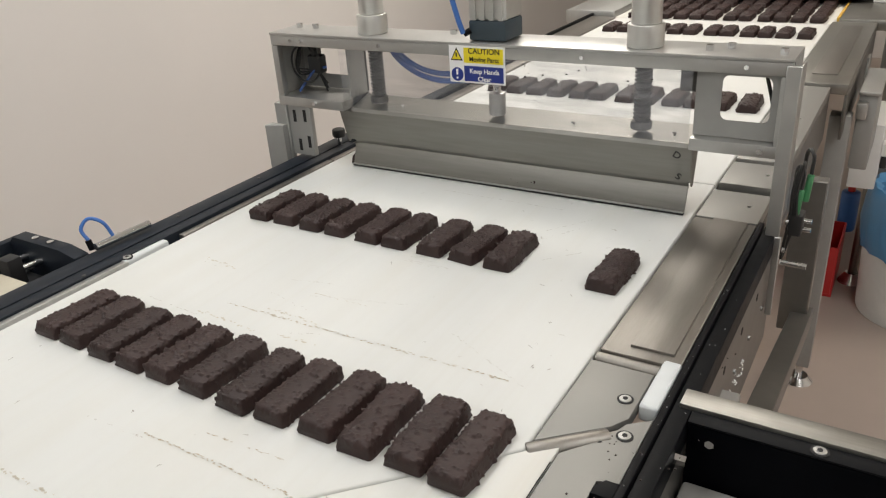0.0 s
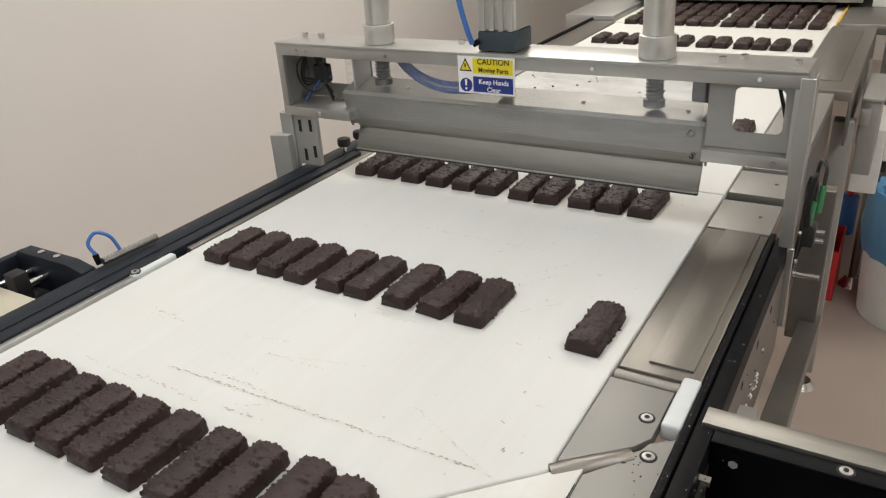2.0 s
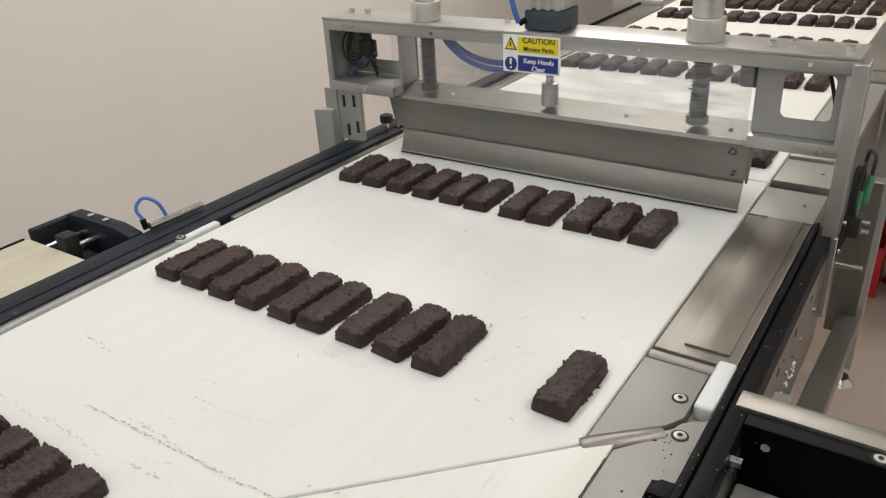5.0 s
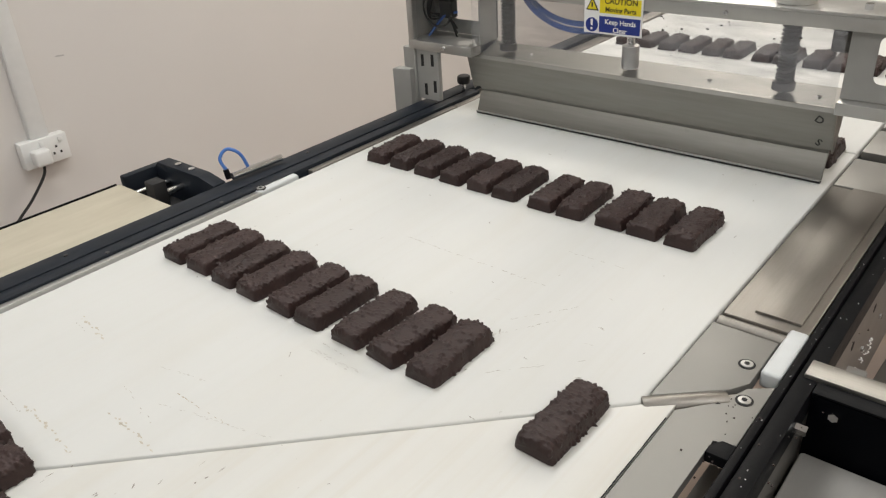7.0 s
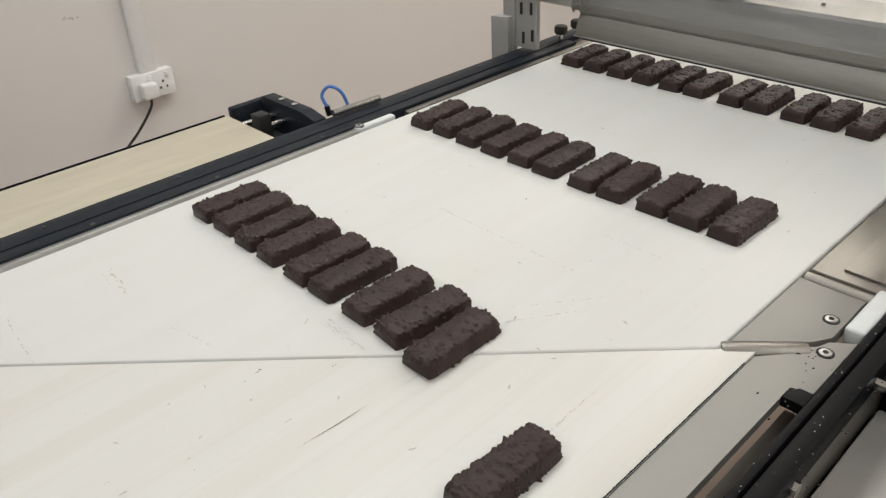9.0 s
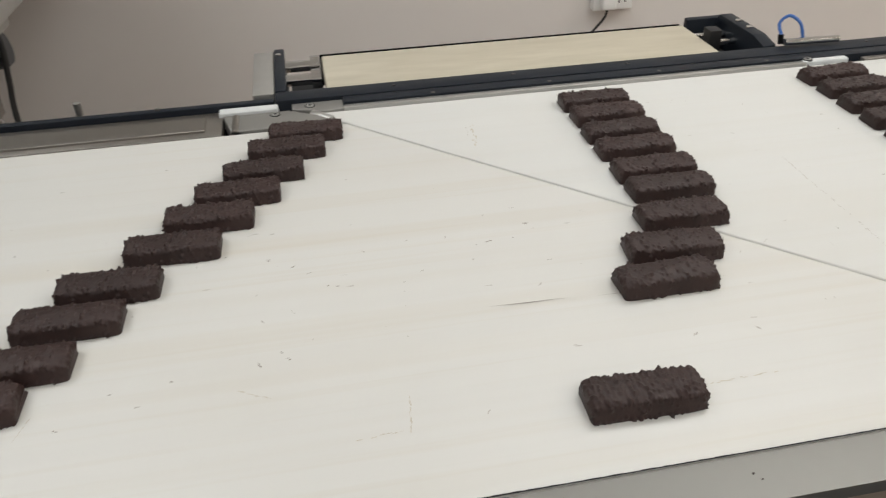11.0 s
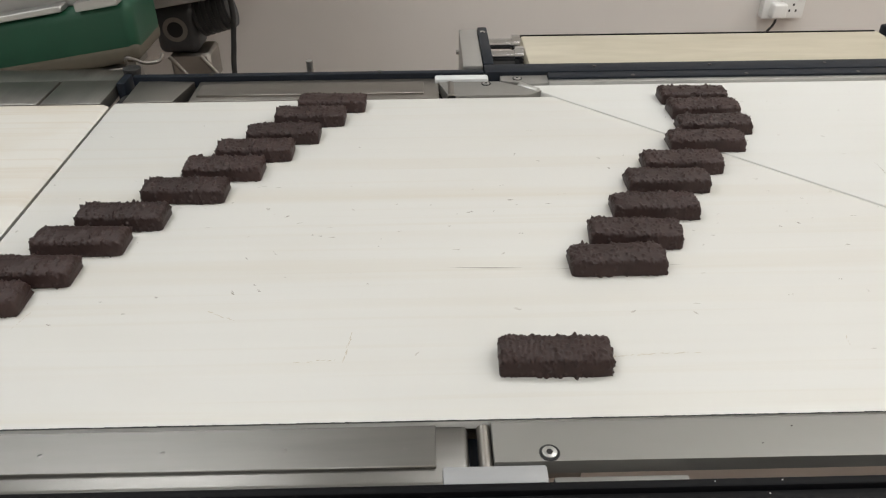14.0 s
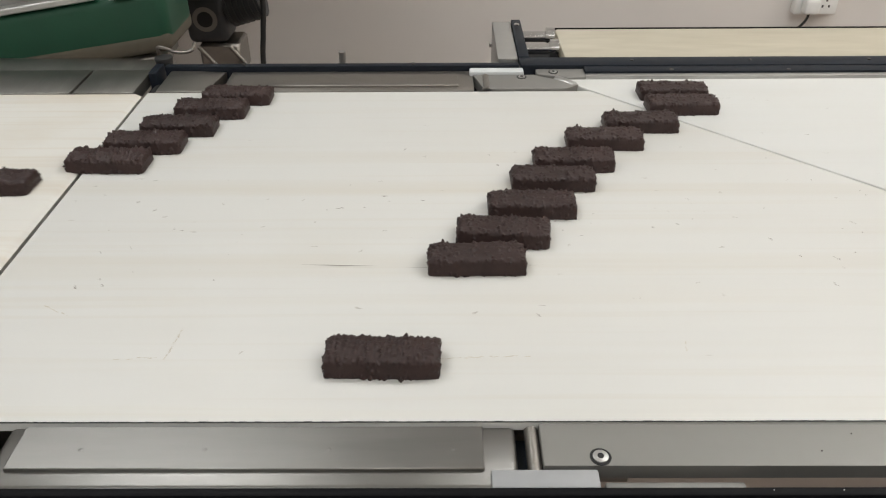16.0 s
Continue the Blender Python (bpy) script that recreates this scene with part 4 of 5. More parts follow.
def bar_mesh(seed, width, rough, ridge=0.0):
    """A chocolate-coated bar: flat base, rounded shoulders, lumpy coat with beads along its edges."""
    rnd = random.Random(seed)
    off = Vector((seed * 3.17, seed * 1.31, seed * 7.7))
    # sides that lean in to a firm shoulder, and a nearly flat top
    half = ((-1.0, 0.0), (-0.985, 0.14), (-0.92, 0.52), (-0.86, 0.76), (-0.79, 0.88), (-0.66, 0.945), (-0.35, 0.985), (0.0, 1.0))
    outline = half + tuple((-x, z) for x, z in half[-2::-1])
    raw = []
    for k in range(721):
        q = (len(outline) - 1) * k / 720
        i = min(int(q), len(outline) - 2)
        f = q - i
        raw.append(tuple(p + (r - p) * f for p, r in zip(outline[i], outline[i + 1])))
    # even steps along the outline
    nx = 46
    run = [0.0]
    for (ax, az), (bx, bz) in zip(raw, raw[1:]):
        run.append(run[-1] + math.hypot((bx - ax) * width / 2, (bz - az) * BH))
    prof, k = [], 0
    for j in range(nx + 1):
        while k < 720 and run[k] < run[-1] * j / nx - 1e-9:
            k += 1
        prof.append(raw[k])
    ny = 110
    bm = B()
    rings = []
    for j in range(ny + 1):
        u = -1 + 2 * j / ny
        taper = (1 - abs(u) ** 22) ** 0.45 if abs(u) < 1 else 0.0
        sw = 0.82 + 0.18 * (1 - abs(u) ** 16) ** 0.5 if abs(u) < 1 else 0.82
        sh = 0.55 + 0.45 * taper
        ring = []
        for k, (px, pz) in enumerate(prof):
            p = Vector((px * sw * width / 2, u * BL / 2, 0.001 + pz * sh * (BH - 0.003) * (0.95 + 0.05 * (1 - abs(px)))))
            nrm = Vector((px, 0.8 * u ** 7, pz * 1.2)).normalized()
            d = 0.0011 * noise.noise(p * 45 + off) + 0.00045 * noise.noise(p * 120 + off * 4)
            if pz > 0.75:
                d += ridge * math.sin(u * 66 + 4 * noise.noise(p * 40 + off)) * (1 - abs(px) ** 4)
            # crisp grains under the coat: some on the top, most along the shoulders and the foot
            chance = 0.85 if 0.70 < abs(px) < 0.88 or (abs(u) > 0.96 and pz > 0.5) else 0.55 if pz < 0.16 else 0.5 if pz > 0.85 else 0.14
            for size, high in ((250, 0.0028), (165, 0.0042)):
                near, spots = noise.voronoi(p * size + off * 2)
                g = spots[0].dot(Vector((12.99, 78.23, 37.72))) % 1.0
                if g < chance * rough * (1.0 if size > 200 else 0.5):
                    d += (0.55 + 0.45 * g) * high * max(0.0, 1 - (near[0] / 0.43) ** 2) ** 0.6
            if pz < 0.2:
                nrm.z = 0
            p += nrm * d
            p.z = max(p.z, 0.0)
            if k in (0, nx):
                p.z = 0.0
            ring.append(bm.verts.new(p))
        rings.append(ring)
    for q, w in zip(rings, rings[1:]):
        for k in range(nx):
            bm.faces.new((q[k], q[k + 1], w[k + 1], w[k]))
    bm.faces.new(rings[0])
    bm.faces.new(rings[-1][::-1])
    for q, w in zip(rings, rings[1:]):
        bm.faces.new((q[0], w[0], w[nx], q[nx]))
    bmesh.ops.recalc_face_normals(bm, faces=bm.faces)
    return finish(bm, "chocolate_bar", M_CHOC, 75)


BAR_MESHES = [bar_mesh(k, BW * (0.96 + 0.02 * (k % 5)), (0.75, 1.1, 0.95, 1.3, 0.85, 0.6, 1.0, 1.15)[k % 8]) for k in range(8)]
BAR_MESHES.append(bar_mesh(21, BW * 0.97, 1.15, 0.00025))
LANES = {0: [0.119, 0.169, 0.2285, 0.281, 0.334, 0.392, 0.4535, 0.5065, 0.565, 0.615, 0.671, 0.7225],
         1: [0.112, 0.164, 0.222, 0.275, 0.337, 0.387, 0.451, 0.510, 0.563, 0.612, 0.666, 0.718],
         2: [0.104, 0.158, 0.214, 0.270, 0.326, 0.377, 0.443, 0.492, 0.555, 0.605, 0.660, 0.720]}
# how far before the nose the faster belt takes hold of each bar, and how the bars lie askew
GRIP = {0: [0.0095, -0.001, -0.020, -0.025, -0.024, -0.020, 0.001, -0.0065, -0.0105, -0.0127, -0.0065, 0.0],
        1: [0.025, 0.030, 0.053, 0.055, 0.039, 0.0445, 0.0465, 0.046, 0.038, 0.04, 0.04, 0.027]}
ASKEW = {(1, 3): -1.8, (1, 5): -0.8, (1, 6): -1.2, (1, 7): -4.5, (1, 8): 0.4, (1, 11): -1.5,
         (0, 4): -1.6, (0, 5): -0.8, (0, 6): -1.0, (0, 7): -0.7}
AHEAD = {(2, 0): 0.002, (2, 1): 0.003, (2, 2): 0.001, (2, 5): -0.002, (2, 6): -0.003, (2, 7): -0.003, (1, 1): 0.002, (0, 6): -0.003,
         (0, 0): 0.003, (0, 1): 0.003, (0, 8): 0.003, (0, 10): 0.003}
VA, VB, VC, VD = 0.0609, 0.1015, 0.45, 0.0199
HEAD = 2.66                     # where the packed bars come onto the main belt
STOP = 0.957                    # the gate holds the fronts of the bars here
LIFT = (1.83, 8.53)             # when the gate goes up
DOWN = (4.35, 11.0)             # and comes down again
BARS = []


def chocolate_bar(lane, row, turn, mesh, shift=0.0):
    ob = new("chocolate_bar", BAR_MESHES[mesh])
    tagged(ob, "knobbly dark chocolate-coated bar lying on the white belt" if mesh != 8 else "single rough dark chocolate bar apart from its row",
           "chocolate bar", "bars on the line")
    BARS.append((ob, LANES[min(row, 2)][lane] - 0.0232, row, turn, shift, lane))
    return ob


random.seed(3)
ROWS = [(0, range(12)), (1, [0, 1, 2, 3, 4, 5, 6, 7, 8, 11]), (2, range(11)), (3, range(12)), (4, range(12)), (5, range(12))] + [(k, range(12)) for k in range(6, 12)]
for row, lanes in ROWS:
    for lane in lanes:
        single = row == 1 and lane == 11
        loose = random.uniform(-1.8, 1.8)
        chocolate_bar(lane, row, ASKEW.get((row, lane), loose), 8 if single else random.randrange(8), AHEAD.get((row, lane), 0.0))
for ob, x, row, turn, shift, lane in BARS:
    ob.location = (x, 0.3 + 0.4 * row, ZB)

# ---- the cooling tunnel that feeds the main belt ----
tun = thing("cooling_tunnel", "steel tunnel mouth full of rows of chocolate bars", "machine")
box_part("infeed_belt", tun, M_BELT_OLD, AX0 - 0.01, AX1 + 0.01, 2.652, 4.4, ZB - 0.014, ZB - 0.0005, 0.003, "pale belt packed with bars")
box_part("side_table", tun, M_STEELX, 0.760, 1.30, 2.665, 3.75, ZB - 0.02, ZB + 0.014, 0.003, "flat steel side table")
box_part("side_table", tun, M_ALU, -0.19, AX0 - 0.015, 2.665, 3.75, ZB - 0.03, ZB + 0.020, 0.003, "pale steel side table")
box_part("table_apron", tun, M_GREYPOST, 0.90, 1.30, 2.69, 3.74, ZB - 0.55, ZB - 0.021, 0.002)
box_part("table_apron", tun, M_GREYPOST, -0.185, AX0 - 0.03, 2.70, 3.74, ZB - 0.22, ZB - 0.031, 0.002)
box_part("edge_strip", tun, M_ORANGE, AX1 + 0.011, 0.757, 2.70, 3.6, ZB - 0.002, ZB + 0.012, 0.002, "orange plastic edge strip")
box_part("hood_side", tun, M_GREYPOST, 0.802, 1.05, 3.22, 4.4, ZB + 0.015, 1.45, 0.004, "grey hood side")
box_part("hood_side", tun, M_GREYPOST, -0.25, -0.032, 3.22, 4.4, ZB + 0.021, 1.45, 0.004, "grey hood side")
box_part("hood_top", tun, M_GREYPOST, -0.03, 0.80, 2.985, 4.4, 0.929, 1.45, 0.004)
# Back wall coloured near-black to give the tunnel its shaded inside
box_part("hood_shade_back", tun, M_DARK, 0.001, 0.799, 4.38, 4.399, ZB, 0.928, 0)
box_part("rubber_curtain", tun, M_RUBBER, 0.002, 0.798, 3.02, 3.028, ZB + 0.0235, 0.928, 0, "black rubber curtain")
box_part("white_cover", tun, M_POM, 0.83, 0.99, 3.0, 3.2, ZB + 0.0145, ZB + 0.10, 0.004, "white plastic cover")
for x in (-0.12, 0.95, 1.22):
    for y in (2.95, 3.65, 4.3):
        if x < 1.0 or y < 4:
            box_part("leg", tun, M_GREYPOST, x - 0.025, x + 0.025, y - 0.025, y + 0.025, 0, ZB - 0.025, 0.003)

# ---- fittings on the near side of the main conveyor ----
cb = thing("control_box", "grey steel control box hung beside the conveyor", "control box")
box_part("case", cb, M_GREYPOST, 0.892, 0.935, 1.95, 2.20, ZB - 0.24, ZB - 0.045, 0.004, "grey painted case")
box_part("lid", cb, M_ALU, 0.8905, 0.940, 1.94, 2.21, ZB - 0.045, ZB - 0.035, 0.003)
box_part("hanger", cb, M_ALU, 0.8905, 0.915, 1.92, 1.95, ZB - 0.10, ZB - 0.06, 0.003)
wb = thing("junction_cabinet", "white junction cabinet with grey cable glands", "cabinet")
box_part("case", wb, M_POM, 0.880, 0.955, 2.30, 2.58, ZB - 0.42, ZB - 0.22, 0.004)
for k in range(4):
    box_part("connector", wb, M_POM, 0.956, 0.976, 2.32 + 0.06 * k, 2.36 + 0.06 * k, ZB - 0.32, ZB - 0.28, 0.003)
    cyl_part("cable_gland", wb, M_RUBBER, (0.966, 2.34 + 0.06 * k, ZB - 0.32), (0.966, 2.34 + 0.06 * k, ZB - 0.36), 0.009, seg=12)
box_part("hanger", wb, M_GREYPOST, 0.8725, 0.8795, 2.40, 2.46, ZB - 0.30, ZB - 0.05, 0.001)
vv = thing("air_valve", "black air valve with green push fittings and cables", "valve")
box_part("body", vv, M_RUBBER, 0.8765, 0.896, 0.955, 0.985, ZB - 0.010, ZB + 0.024, 0.003, "black valve body")
for k, top in ((0, 0.060), (1, 0.082)):
    x, y = 0.884 + 0.009 * k, 0.962 + 0.010 * k
    cyl_part("push_fitting", vv, M_GREENFIT, (x, y, ZB + 0.024 + 0.018 * k), (x + 0.003, y + 0.006, ZB + top), 0.0058, 0.0048, 14, 0.001, "green push fitting")
    part("cable", bm_tube(B(), [(x + 0.003, y + 0.006, ZB + top), (x + 0.002, y + 0.02, ZB + top + 0.024), (x - 0.010, y + 0.045, ZB + top + 0.016), (x - 0.014, y + 0.07, ZB - 0.01), (0.862, y + 0.10, ZB - 0.10)], 0.0028, 6), M_RUBBER, vv)
for k in range(3):
    part("cable", bm_tube(B(), [(0.878 + 0.004 * k, 0.956, ZB + 0.024), (0.877 + 0.003 * k, 0.958, ZB + 0.060), (0.880 + 0.003 * k, 0.975, ZB + 0.088 + 0.006 * k), (0.876, 1.02, ZB + 0.05), (0.868, 1.05, ZB - 0.05)], 0.0024, 6), M_RUBBER, vv)
for z in (0.014, 0.0):
    cyl_part("nozzle", vv, M_CHROME, (0.895, 0.965, ZB + z), (0.908, 0.964, ZB + z), 0.0038, seg=12)

# ---- on the floor beyond ----
br = thing("waste_drum", "white plastic drum lined with a blue bag standing on the floor", "drum")
bm = bm_cyl(B(), (1.145, 2.50, 0.0), (1.145, 2.50, 0.30), 0.185, 0.20, 48, 0.006)
part("drum", bm, M_POM, br, "white plastic drum")
bm = B()
rings = []
for j, (r, z) in enumerate(((0.206, 0.235), (0.213, 0.28), (0.216, 0.33), (0.212, 0.38), (0.205, 0.425), (0.192, 0.44), (0.17, 0.43))):
    ring = []
    for k in range(64):
        a = 2 * math.pi * k / 64
        d = 0.006 * noise.noise(Vector((8 * math.cos(a), 8 * math.sin(a), z * 9))) + 0.003 * math.sin(a * 17 + j)
        ring.append(bm.verts.new((1.145 + (r + d) * math.cos(a), 2.50 + (r + d) * math.sin(a), z + 0.012 * noise.noise(Vector((5 * math.cos(a), 5 * math.sin(a), 0))))))
    rings.append(ring)
for q, w2 in zip(rings, rings[1:]):
    for k in range(64):
        bm.faces.new((q[k], q[(k + 1) % 64], w2[(k + 1) % 64], w2[k]))
part("bag", bm, M_BLUEPL, br, "crumpled translucent blue bag")
rb = thing("red_bin", "red plastic tray standing on the floor under the line", "tray")
bm = bm_box(B(), 0.765, 0.885, 2.48, 2.72, 0.0, 0.012, 0.002)
for q in ((0.765, 0.771, 2.48, 2.72), (0.879, 0.885, 2.48, 2.72), (0.771, 0.879, 2.48, 2.486), (0.771, 0.879, 2.714, 2.72)):
    bm_box(bm, *q, 0.012, 0.19, 0.001)
part("tray", bm, M_RED, rb)
ft = thing("machine_stand", "steel post on a round chrome foot", "stand")
cyl_part("foot", ft, M_CHROME, (0.932, 2.64, 0), (0.932, 2.64, 0.035), 0.045, 0.022, 28)
cyl_part("post", ft, M_STEEL, (0.932, 2.64, 0.03), (0.932, 2.64, ZB - 0.021), 0.014, seg=16)
# The blue object is unidentified; a capped cylinder stands in for it
bt = thing("blue_object", "unidentified small blue object drawn as a red-topped cylinder", "bottle")
cyl_part("body", bt, M_BLUE, (0.866, 3.10, 0), (0.866, 3.10, 0.17), 0.035, seg=24, bevel=0.008)
cyl_part("cap", bt, M_RED, (0.866, 3.10, 0.17), (0.866, 3.10, 0.21), 0.014, seg=16)

# ---- on the wall ----
sk = thing("wall_socket", "white double wall socket with a plug in it", "socket")
SKY0, SKY1, SKZ0, SKZ1 = 0.622, 0.766, 0.552, 0.636
part("face_plate", bm_box(B(), WX, WX + 0.036, SKY0, SKY1, SKZ0, SKZ1, 0.004, 2), M_POM, sk, "white double face plate")
for k, y in enumerate((0.668, 0.726)):
    for dy, dz in ((0, 0.012), (-0.011, -0.008), (0.011, -0.008)):
        box_part("pin_hole", sk, M_DARK, WX + 0.0358, WX + 0.0365, y + dy - 0.003, y + dy + 0.003, 0.588 + dz - 0.004, 0.588 + dz + 0.004, 0)
    box_part("rocker_switch", sk, M_POM, WX + 0.036, WX + 0.041, y + 0.010, y + 0.022, 0.612, 0.628, 0.001)
part("plug", bm_box(B(), WX + 0.037, WX + 0.075, 0.642, 0.692, 0.562, 0.612, 0.008, 3), M_POM, sk, "white plug")
part("plug_cable", bm_tube(B(), [(WX + 0.055, 0.667, 0.563), (WX + 0.057, 0.655, 0.53), (WX + 0.05, 0.60, 0.465), (WX + 0.045, 0.53, 0.40), (WX + 0.04, 0.47, 0.30), (WX + 0.035, 0.43, 0.15), (WX + 0.03, 0.40, 0.004)], 0.0045, 8), M_RUBBER, sk, "black cable hanging down")
tk = thing("cable_trunking", "white plastic cable trunking up the wall", "trunking")
box_part("duct", tk, M_POM, WX, WX + 0.022, 0.664, 0.722, 0.637, 2.70, 0.003)
box_part("duct_lid", tk, M_POM, WX + 0.022, WX + 0.025, 0.667, 0.719, 0.637, 2.70, 0.001)
mk = thing("wall_smudge", "faint grey smudge on the wall paint", "stain", kind="stuff")
bm = B()
random.seed(8)
for cy, cz in ((0.50, 0.845), (0.516, 0.84), (0.83, 0.85)):
    for k in range(5):
        y, z = cy + random.uniform(-0.014, 0.014), cz + random.uniform(-0.004, 0.004)
        bm_box(bm, WX, WX + 0.0006, y, y + random.uniform(0.004, 0.014), z, z + random.uniform(0.002, 0.004))
part("smudge", bm, mat("smudge_grey", (0.50, 0.48, 0.47), 0.7), mk)

# ---- the green inclined conveyor over the far corner ----
gc = thing("green_conveyor", "inclined conveyor with a dark green belt and a steel frame", "conveyor")
SL = 0.155                       # rise per metre along y


def sloped(bm):
    for v in bm.verts:
        v.co.z += SL * (v.co.y + 1.01)
    return bm


bm = bm_box(B(), -0.24, -0.10, -2.30, -1.046, 0.925, 1.020, 0.018, 4)
part("belt", sloped(bm), M_GREEN, gc, "dark green belt")
part("worn_edge", sloped(bm_box(B(), -0.238, -0.0965, -2.29, -1.047, 0.914, 0.946, 0.010, 3)), M_BROWN, gc, "brown worn edge of the belt")
part("bottom_strip", sloped(bm_box(B(), -0.235, -0.090, -2.3, -1.075, 0.896, 0.911, 0.002, 1)), M_STEEL, gc, "steel strip under the belt")
part("top_rail", sloped(bm_box(B(), -0.125, -0.095, -2.3, -1.16, 1.021, 1.032, 0.002, 1)), M_ALU, gc, "pale metal top rail")
part("top_rail", sloped(bm_box(B(), -0.22, -0.13, -2.3, -1.10, 1.021, 1.060, 0.002, 1)), M_GREYPOST, gc)
# Only lower edges are known; cover and housing are enlarged to shade the wall
part("cover", sloped(bm_box(B(), -0.225, -0.128, -2.3, -1.165, 1.061, 1.45, 0.004, 2)), M_CAST, gc, "dark metal cover above the belt, made tall to shade the wall")
part("shading_drive_housing", sloped(bm_box(B(), -1.38, -0.30, -2.25, -0.905, 0.950, 1.75, 0.006, 2)), M_ALU, gc, "pale metal housing over the drive, enlarged unseen to shade the wall")
# Legs are added out of view to carry the enlarged housing
for x in (-0.42, -1.30):
    for y in (-2.15, -1.80):
        box_part("housing_leg", gc, M_STEEL, x - 0.025, x + 0.025, y - 0.025, y + 0.025, 0.0, 0.95 + SL * (y + 1.01) + 0.004, 0.002)
part("top_bracket", sloped(bm_box(B(), -0.20, -0.088, -1.135, -1.06, 1.018, 1.034, 0.003, 2)), M_ALU, gc)
bm = bm_tube(B(), [(-0.092, -1.070, 0.905), (-0.088, -1.068, 0.918), (-0.087, -1.055, 0.917), (-0.088, -1.035, 0.909), (-0.092, -1.012, 0.911), (-0.10, -1.006, 0.922)], 0.003, 8)
part("hook_bracket", bm, M_STEEL, gc, "bent steel bracket")
cyl_part("clamp_grip", gc, M_RUBBER, (-0.058, -1.050, 0.889), (-0.058, -1.050, 0.913), 0.012, 0.016, 16, 0.003, "black clamp grip")
box_part("support", gc, M_STEEL, -0.14, -0.11, -1.09, -1.06, 0.0, 0.905, 0.002)
box_part("support", gc, M_STEEL, -0.20, -0.16, -1.95, -1.90, 0.0, 0.78, 0.002)
mt = thing("gear_motor", "grey gear motor with a black hollow shaft", "motor", at=(0, 0.022, 0))
bm = bm_box(B(), -0.53, -0.44, -1.155, -1.065, 0.800, 0.905, 0.016, 3)
part("gearbox", bm, M_CAST, mt, "grey cast gearbox")
cyl_part("shaft_bore", mt, M_DARK, (-0.441, -1.110, 0.855), (-0.4385, -1.110, 0.855), 0.017, seg=24)
cyl_part("shaft_flange", mt, M_SKIRT, (-0.4405, -1.110, 0.855), (-0.4395, -1.110, 0.855), 0.027, seg=28)
body = cyl_part("motor_housing", mt, M_CAST, (-0.485, -1.066, 0.868), (-0.485, -0.992, 0.888), 0.040, seg=32, label="finned dark grey motor housing")
for k in range(6):
    cyl_part("fin", body, M_CAST, (-0.485, -1.063 + 0.012 * k, 0.869 + 0.0033 * k), (-0.485, -1.058 + 0.012 * k, 0.8703 + 0.0033 * k), 0.0435, seg=32)
box_part("terminal_box", mt, M_GREYPOST, -0.52, -0.45, -1.02, -0.975, 0.915, 0.975, 0.006)
part("motor_cable", bm_tube(B(), [(-0.455, -0.985, 0.93), (-0.45, -0.982, 0.88), (-0.45, -0.990, 0.82), (-0.45, -1.00, 0.72), (-0.45, -1.0, 0.4), (-0.45, -1.0, 0.005)], 0.006, 8), M_RUBBER, mt, "black motor cable")
bm = bm_box(B(), -0.53, -0.44, -1.135, -1.045, 0.725, 0.80, 0.006)
bm_box(bm, -0.51, -0.46, -1.125, -1.075, 0.0, 0.70, 0.003)
part("pedestal", bm, M_STEEL, mt, "steel pedestal")
for a in (-0.035, 0.035):
    part("tie_bar", bm_cyl(B(), (-0.44, -1.10 + a, 0.795), (-0.44, -1.055 + a, 0.735), 0.005, seg=10), M_STEEL, mt)

# ---- scuffs on the belts ----
SCUFFS = []


def scuff(x0, y0, x1, y1, belt, parent, material, width, broken):
    """A broken dirty line on a belt, carried along by it."""
    rnd = random.Random(int(1000 * (x0 + 7 * y0)))
    a, b = Vector((x0, y0, 0)), Vector((x1, y1, 0))
    d = b - a
    n = max(3, int(d.length / 0.0036))
    side = Vector((-d.y, d.x, 0)).normalized()
    mid = (a + b) / 2
    bm = B()
    for k in range(n):
        if rnd.random() < broken:
            continue
        p = a + d * ((k + rnd.random()) / n) + side * rnd.uniform(-1, 1) * width * 1.2 - mid
        l, wd = d.normalized() * rnd.uniform(0.4, 1.8) * min(0.0024, 0.45 * d.length), side * width * rnd.uniform(0.3, 1.0)
        vs = [bm.verts.new(p + q) for q in (-l - wd * 0.3, l * 0.2 - wd, l, wd * 0.8)]
        bm.faces.new(vs)
    ob = tagged(part("scuff", bm, material, parent), kind="stuff")
    SCUFFS.append((ob, mid.x, mid.y, belt))
    return ob


A_LINES = [(0.372, 0.183, 0.578, 0.183), (0.433, 0.213, 0.537, 0.218), (0.247, 0.426, 0.675, 0.431), (0.525, 0.731, 0.598, 0.84), (0.291, 0.174, 0.377, 0.176), (0.347, 0.498, 0.442, 0.499), (0.307, 0.899, 0.549, 0.895), (0.519, 0.986, 0.608, 0.987), (0.535, 0.791, 0.606, 0.881), (0.586, 0.715, 0.663, 0.794), (0.287, 0.474, 0.371, 0.457), (0.384, 0.402, 0.458, 0.433), (0.391, 0.65, 0.471, 0.642), (0.406, 0.633, 0.464, 0.631), (0.122, 0.506, 0.150, 0.502), (0.135, 0.391, 0.236, 0.384), (0.104, 0.722, 0.101, 0.801)]
B_LINES = [(0.539, 0.878, 0.548, 0.96), (0.541, 0.88, 0.542, 0.964), (0.542, 1.097, 0.542, 1.141), (0.69, 0.775, 0.646, 0.78), (0.69, 0.727, 0.687, 0.769), (0.61, 0.63, 0.626, 0.66), (0.638, 0.441, 0.602, 0.454), (0.667, 1.262, 0.681, 1.258), (0.69, 1.022, 0.686, 1.114)]
